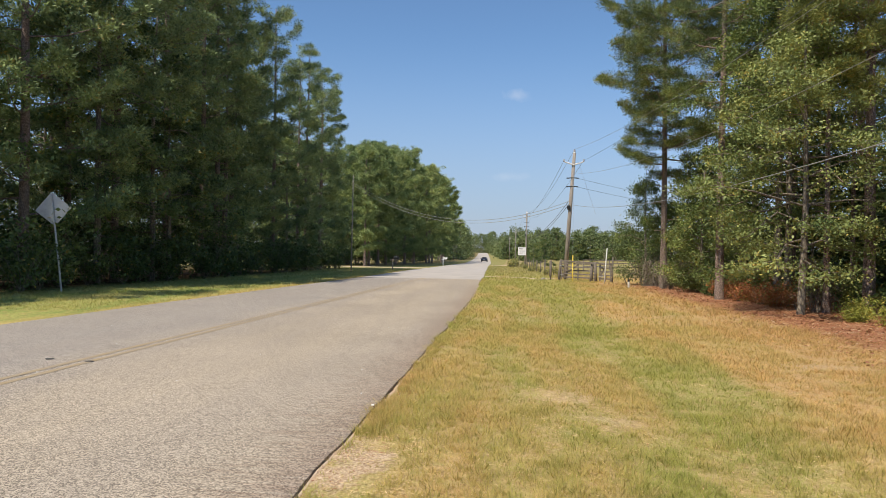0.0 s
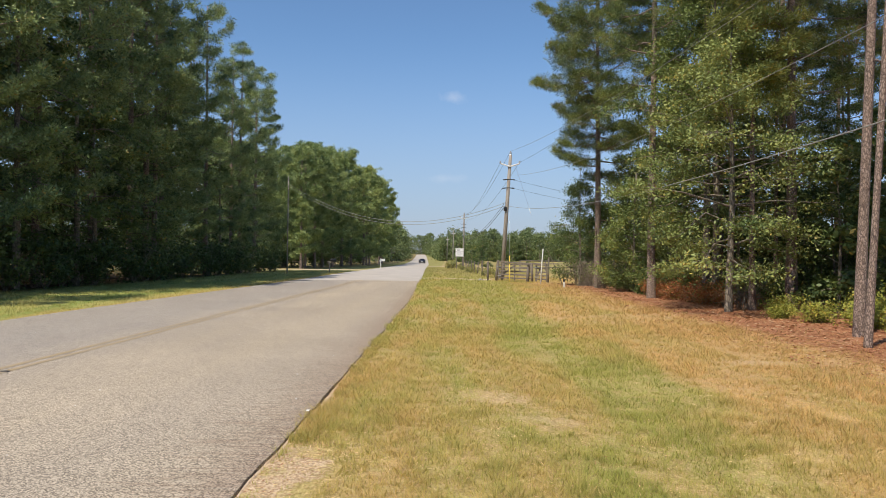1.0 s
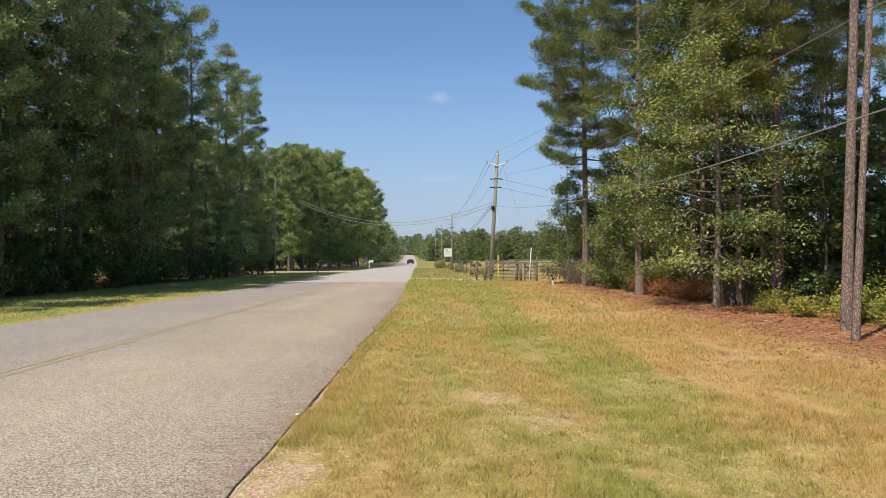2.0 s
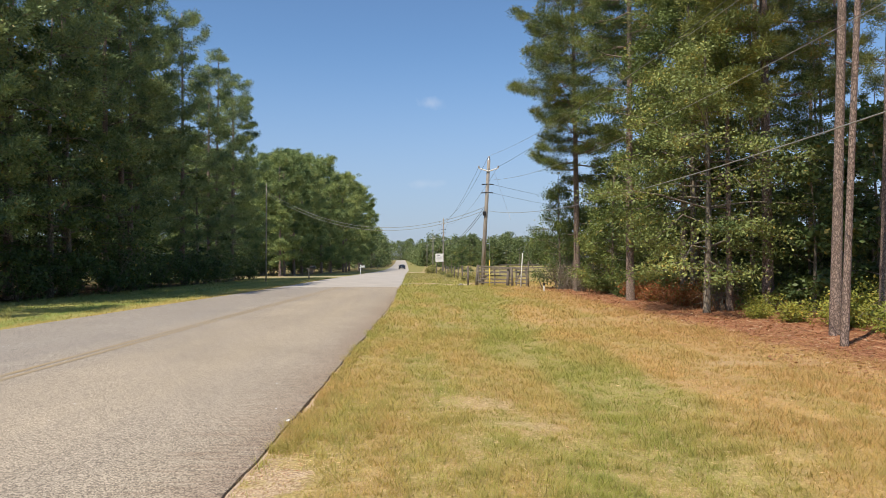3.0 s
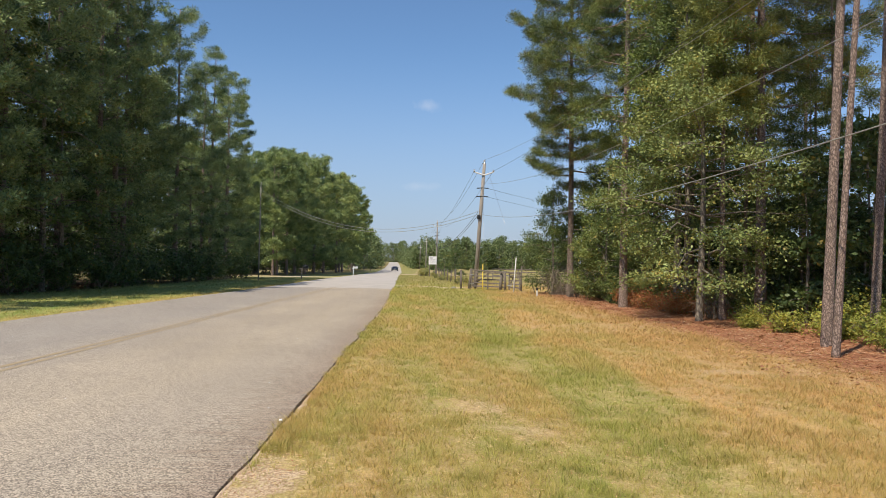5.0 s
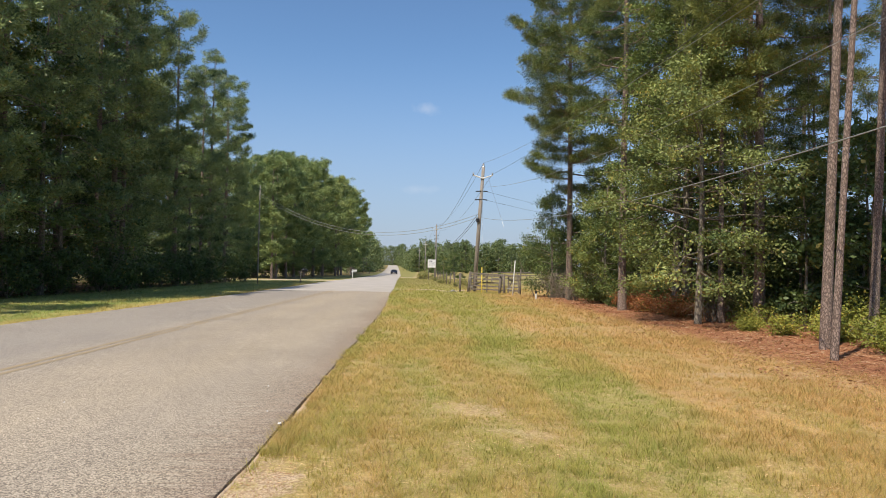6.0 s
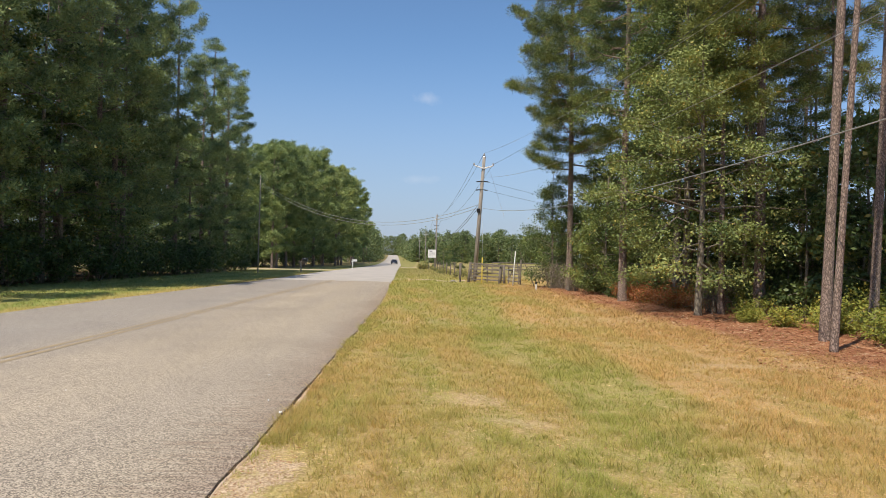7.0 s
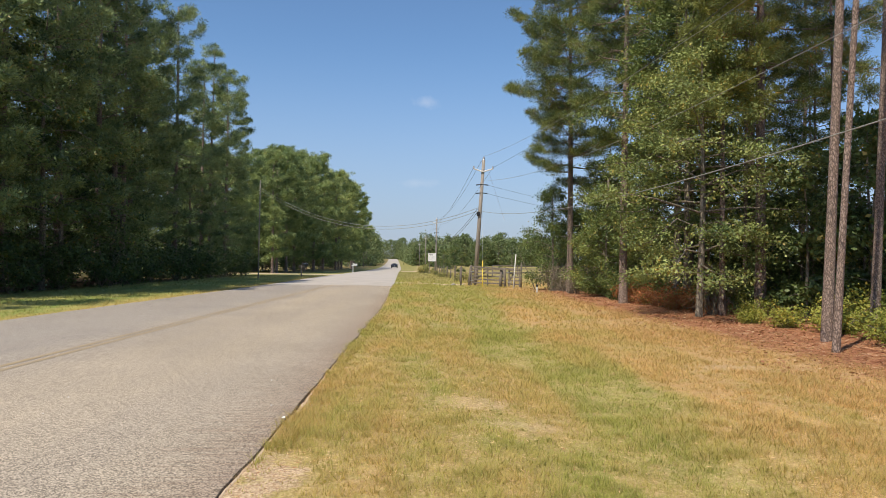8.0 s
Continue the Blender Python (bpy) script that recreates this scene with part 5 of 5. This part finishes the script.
def grass_patch(name, rng, count, x_range, y_range, height, width, label, blades=5, thin=None, flat=0.0):
    """Tufts of bent blades; nearer ground gets more of them."""
    xs, ys = [], []
    while len(xs) < count:
        s = rng.uniform(0, 1)
        y = y_range[0] * (y_range[1] / y_range[0]) ** s
        x = rng.uniform(*x_range)
        lo, hi = (road_right(y) + ragged(y, 0.042) + max(0.01, shoulder(y) * rng.uniform(0.5, 1.0))) if x > -5 else -99, 0.74 * y + 1.2
        if x < lo or x > hi or (x > -5 and bare_here(x, y) and rng.uniform() < 0.85):
            continue
        if x < -5 and x > road_left(y) + ragged(y + 50, 0.05) - 0.03:
            continue
        if 51.7 < y < 53.9 and -2 < x < 3.6 and rng.uniform() < 0.9:
            continue
        if thin and rng.uniform() < thin(x, y):
            continue
        xs.append(x), ys.append(y)
    x, y = np.repeat(xs, blades), np.repeat(ys, blades)
    z = np.repeat([land(a, b) for a, b in zip(xs, ys)], blades)
    m = len(x)
    far = np.sqrt(y / 6.0)
    x = x + rng.normal(size=m) * 0.018 * far
    y = y + rng.normal(size=m) * 0.018 * far
    lush = np.repeat([0.45 + 1.1 * max(0, 0.45 + noise.noise((a * 0.9, b * 0.5, 2.0)) * 0.6 + noise.noise((a * 3.5, b * 3.0, 6.0)) * 0.7) for a, b in zip(xs, ys)], blades)
    h = height * rng.uniform(0.4, 1.15, m) * lush
    az = rng.uniform(0, 2 * np.pi, m)
    bend = rng.uniform(0.3, 1.7, m) * h + flat
    w = width * rng.uniform(0.6, 1.3, m) * far
    dx, dy = np.cos(az), np.sin(az)
    base = np.stack([x, y, z - 0.01], 1)
    side = np.stack([-dy, dx, 0 * dx], 1) * w[:, None]
    tip = base + np.stack([dx * bend, dy * bend, h], 1)
    verts = np.stack([base - side * 0.6, base + side * 0.6, tip], 1).reshape(-1, 3)
    ob = part(name, mesh_from_arrays(name, verts, np.arange(len(verts)), 3, m_grass), None)
    return tagged(ob, label, "grass", kind="stuff")


def wood_thin(x, y):
    return 0.0 if x < 5.6 else min(0.93, (x - 5.6) / 1.6)


rng = np.random.default_rng(123)
grass_patch("verge_grass", rng, 56000, (-1.4, 8.0), (3.4, 17.0), 0.07, 0.0052, "short dry straw and green mown grass", 5, wood_thin)
grass_patch("verge_grass", rng, 2600, (-1.34, -1.08), (6.0, 20.0), 0.075, 0.0055, "dry grass growing over the broken road edge", 5)
grass_patch("verge_grass", rng, 17000, (-1.9, 8.0), (15.0, 50.0), 0.10, 0.0075, "short dry straw and green mown grass", 4, wood_thin)
grass_patch("verge_grass", rng, 9000, (-4.5, 8.0), (50.0, 120.0), 0.13, 0.008, "rough green grass beside the far road", 4)
grass_patch("verge_grass", rng, 11000, (-17.0, -9.0), (17.0, 75.0), 0.10, 0.007, "green shaded grass strip along the forest", 4)


def litter(name, count, x_range, y_range, length, width, mat, label, seed, per=1):
    """Loose bits lying every which way on the ground."""
    rng = np.random.default_rng(seed)
    s = rng.uniform(0, 1, count)
    y = y_range[0] * (y_range[1] / y_range[0]) ** s
    x = rng.uniform(*x_range, count)
    z = np.array([land(a, b) for a, b in zip(x, y)]) + rng.uniform(0.004, 0.03, count)
    az = rng.uniform(0, 6.28, count)
    L = length * rng.uniform(0.4, 1.2, count)
    d = np.stack([np.cos(az), np.sin(az), rng.uniform(-0.1, 0.25, count)], 1) * L[:, None]
    sd = np.stack([-np.sin(az), np.cos(az), rng.uniform(-0.6, 0.6, count)], 1) * (width * rng.uniform(0.5, 1.3, count) * np.sqrt(y / 12))[:, None]
    c = np.stack([x, y, z], 1)
    verts = np.stack([c - d * 0.5, c + sd * 0.5, c + d * 0.5, c - sd * 0.5], 1).reshape(-1, 3)
    ob = part(name, mesh_from_arrays(name, verts, np.arange(len(verts)), 4, mat), None)
    return tagged(ob, label, "litter", kind="stuff")


m_straw = foliage("pine_straw", (0.24, 0.095, 0.05), (0.50, 0.26, 0.14), (0.6, 0.44, 0.3), 0.12, 0.1, 0.8)
litter("pine_litter", 26000, (6.3, 10.5), (9.0, 44.0), 0.16, 0.012, m_straw, "rust-brown pine straw and dead leaves under the trees", 7)
litter("leaf_litter", 5000, (5.2, 10.0), (8.0, 44.0), 0.07, 0.05, m_straw, "scattered brown dead leaves on the litter", 8)
m_dry = foliage("dry_grass_clippings", (0.40, 0.26, 0.12), (0.85, 0.66, 0.38), (0.36, 0.16, 0.08), 0.08, 0.1, 0.8)
litter("straw_litter", 13000, (-1.2, 6.6), (3.6, 22.0), 0.075, 0.006, m_dry, "flattened pale straw lying in the mown grass", 17)
litter("straw_litter", 600, (-1.35, -0.6), (3.8, 6.4), 0.09, 0.006, m_dry, "dry straw strewn over the bare sand", 18)
litter("edge_debris", 1500, (-1.5, -0.9), (3.6, 24.0), 0.05, 0.008, m_straw, "dry grass clippings along the crumbled road edge", 9)

# pale grit scattered over the road, and one scrap of paper at its edge
rng = np.random.default_rng(55)
grit = Geo()
for _ in range(130):
    x, y = rng.uniform(-9.6, -1.5), 5.0 * (42.0 / 5.0) ** rng.uniform(0, 1)
    r = rng.uniform(0.003, 0.009)
    grit.tube([(x, y, -0.002), (x + 0.3 * r, y, r * 0.7), (x, y + 0.2 * r, r)], [r, r * 0.8, r * 0.3], 5)
tagged(part("road_grit", grit, m_white), "pale loose grit scattered on the road", "grit", kind="stuff")
scrap = Geo().add([(-1.305, 7.05, 0.0), (-1.275, 7.04, 0.0), (-1.27, 7.065, 0.012), (-1.30, 7.075, 0.005), (-1.305, 7.05, 0.003), (-1.275, 7.04, 0.003), (-1.27, 7.065, 0.015), (-1.30, 7.075, 0.008)],
                  [(3, 2, 1, 0), (4, 5, 6, 7), (0, 1, 5, 4), (1, 2, 6, 5), (2, 3, 7, 6), (3, 0, 4, 7)])
tagged(part("paper_scrap", scrap, m_white), "crumpled white paper scrap on the road edge", "litter")
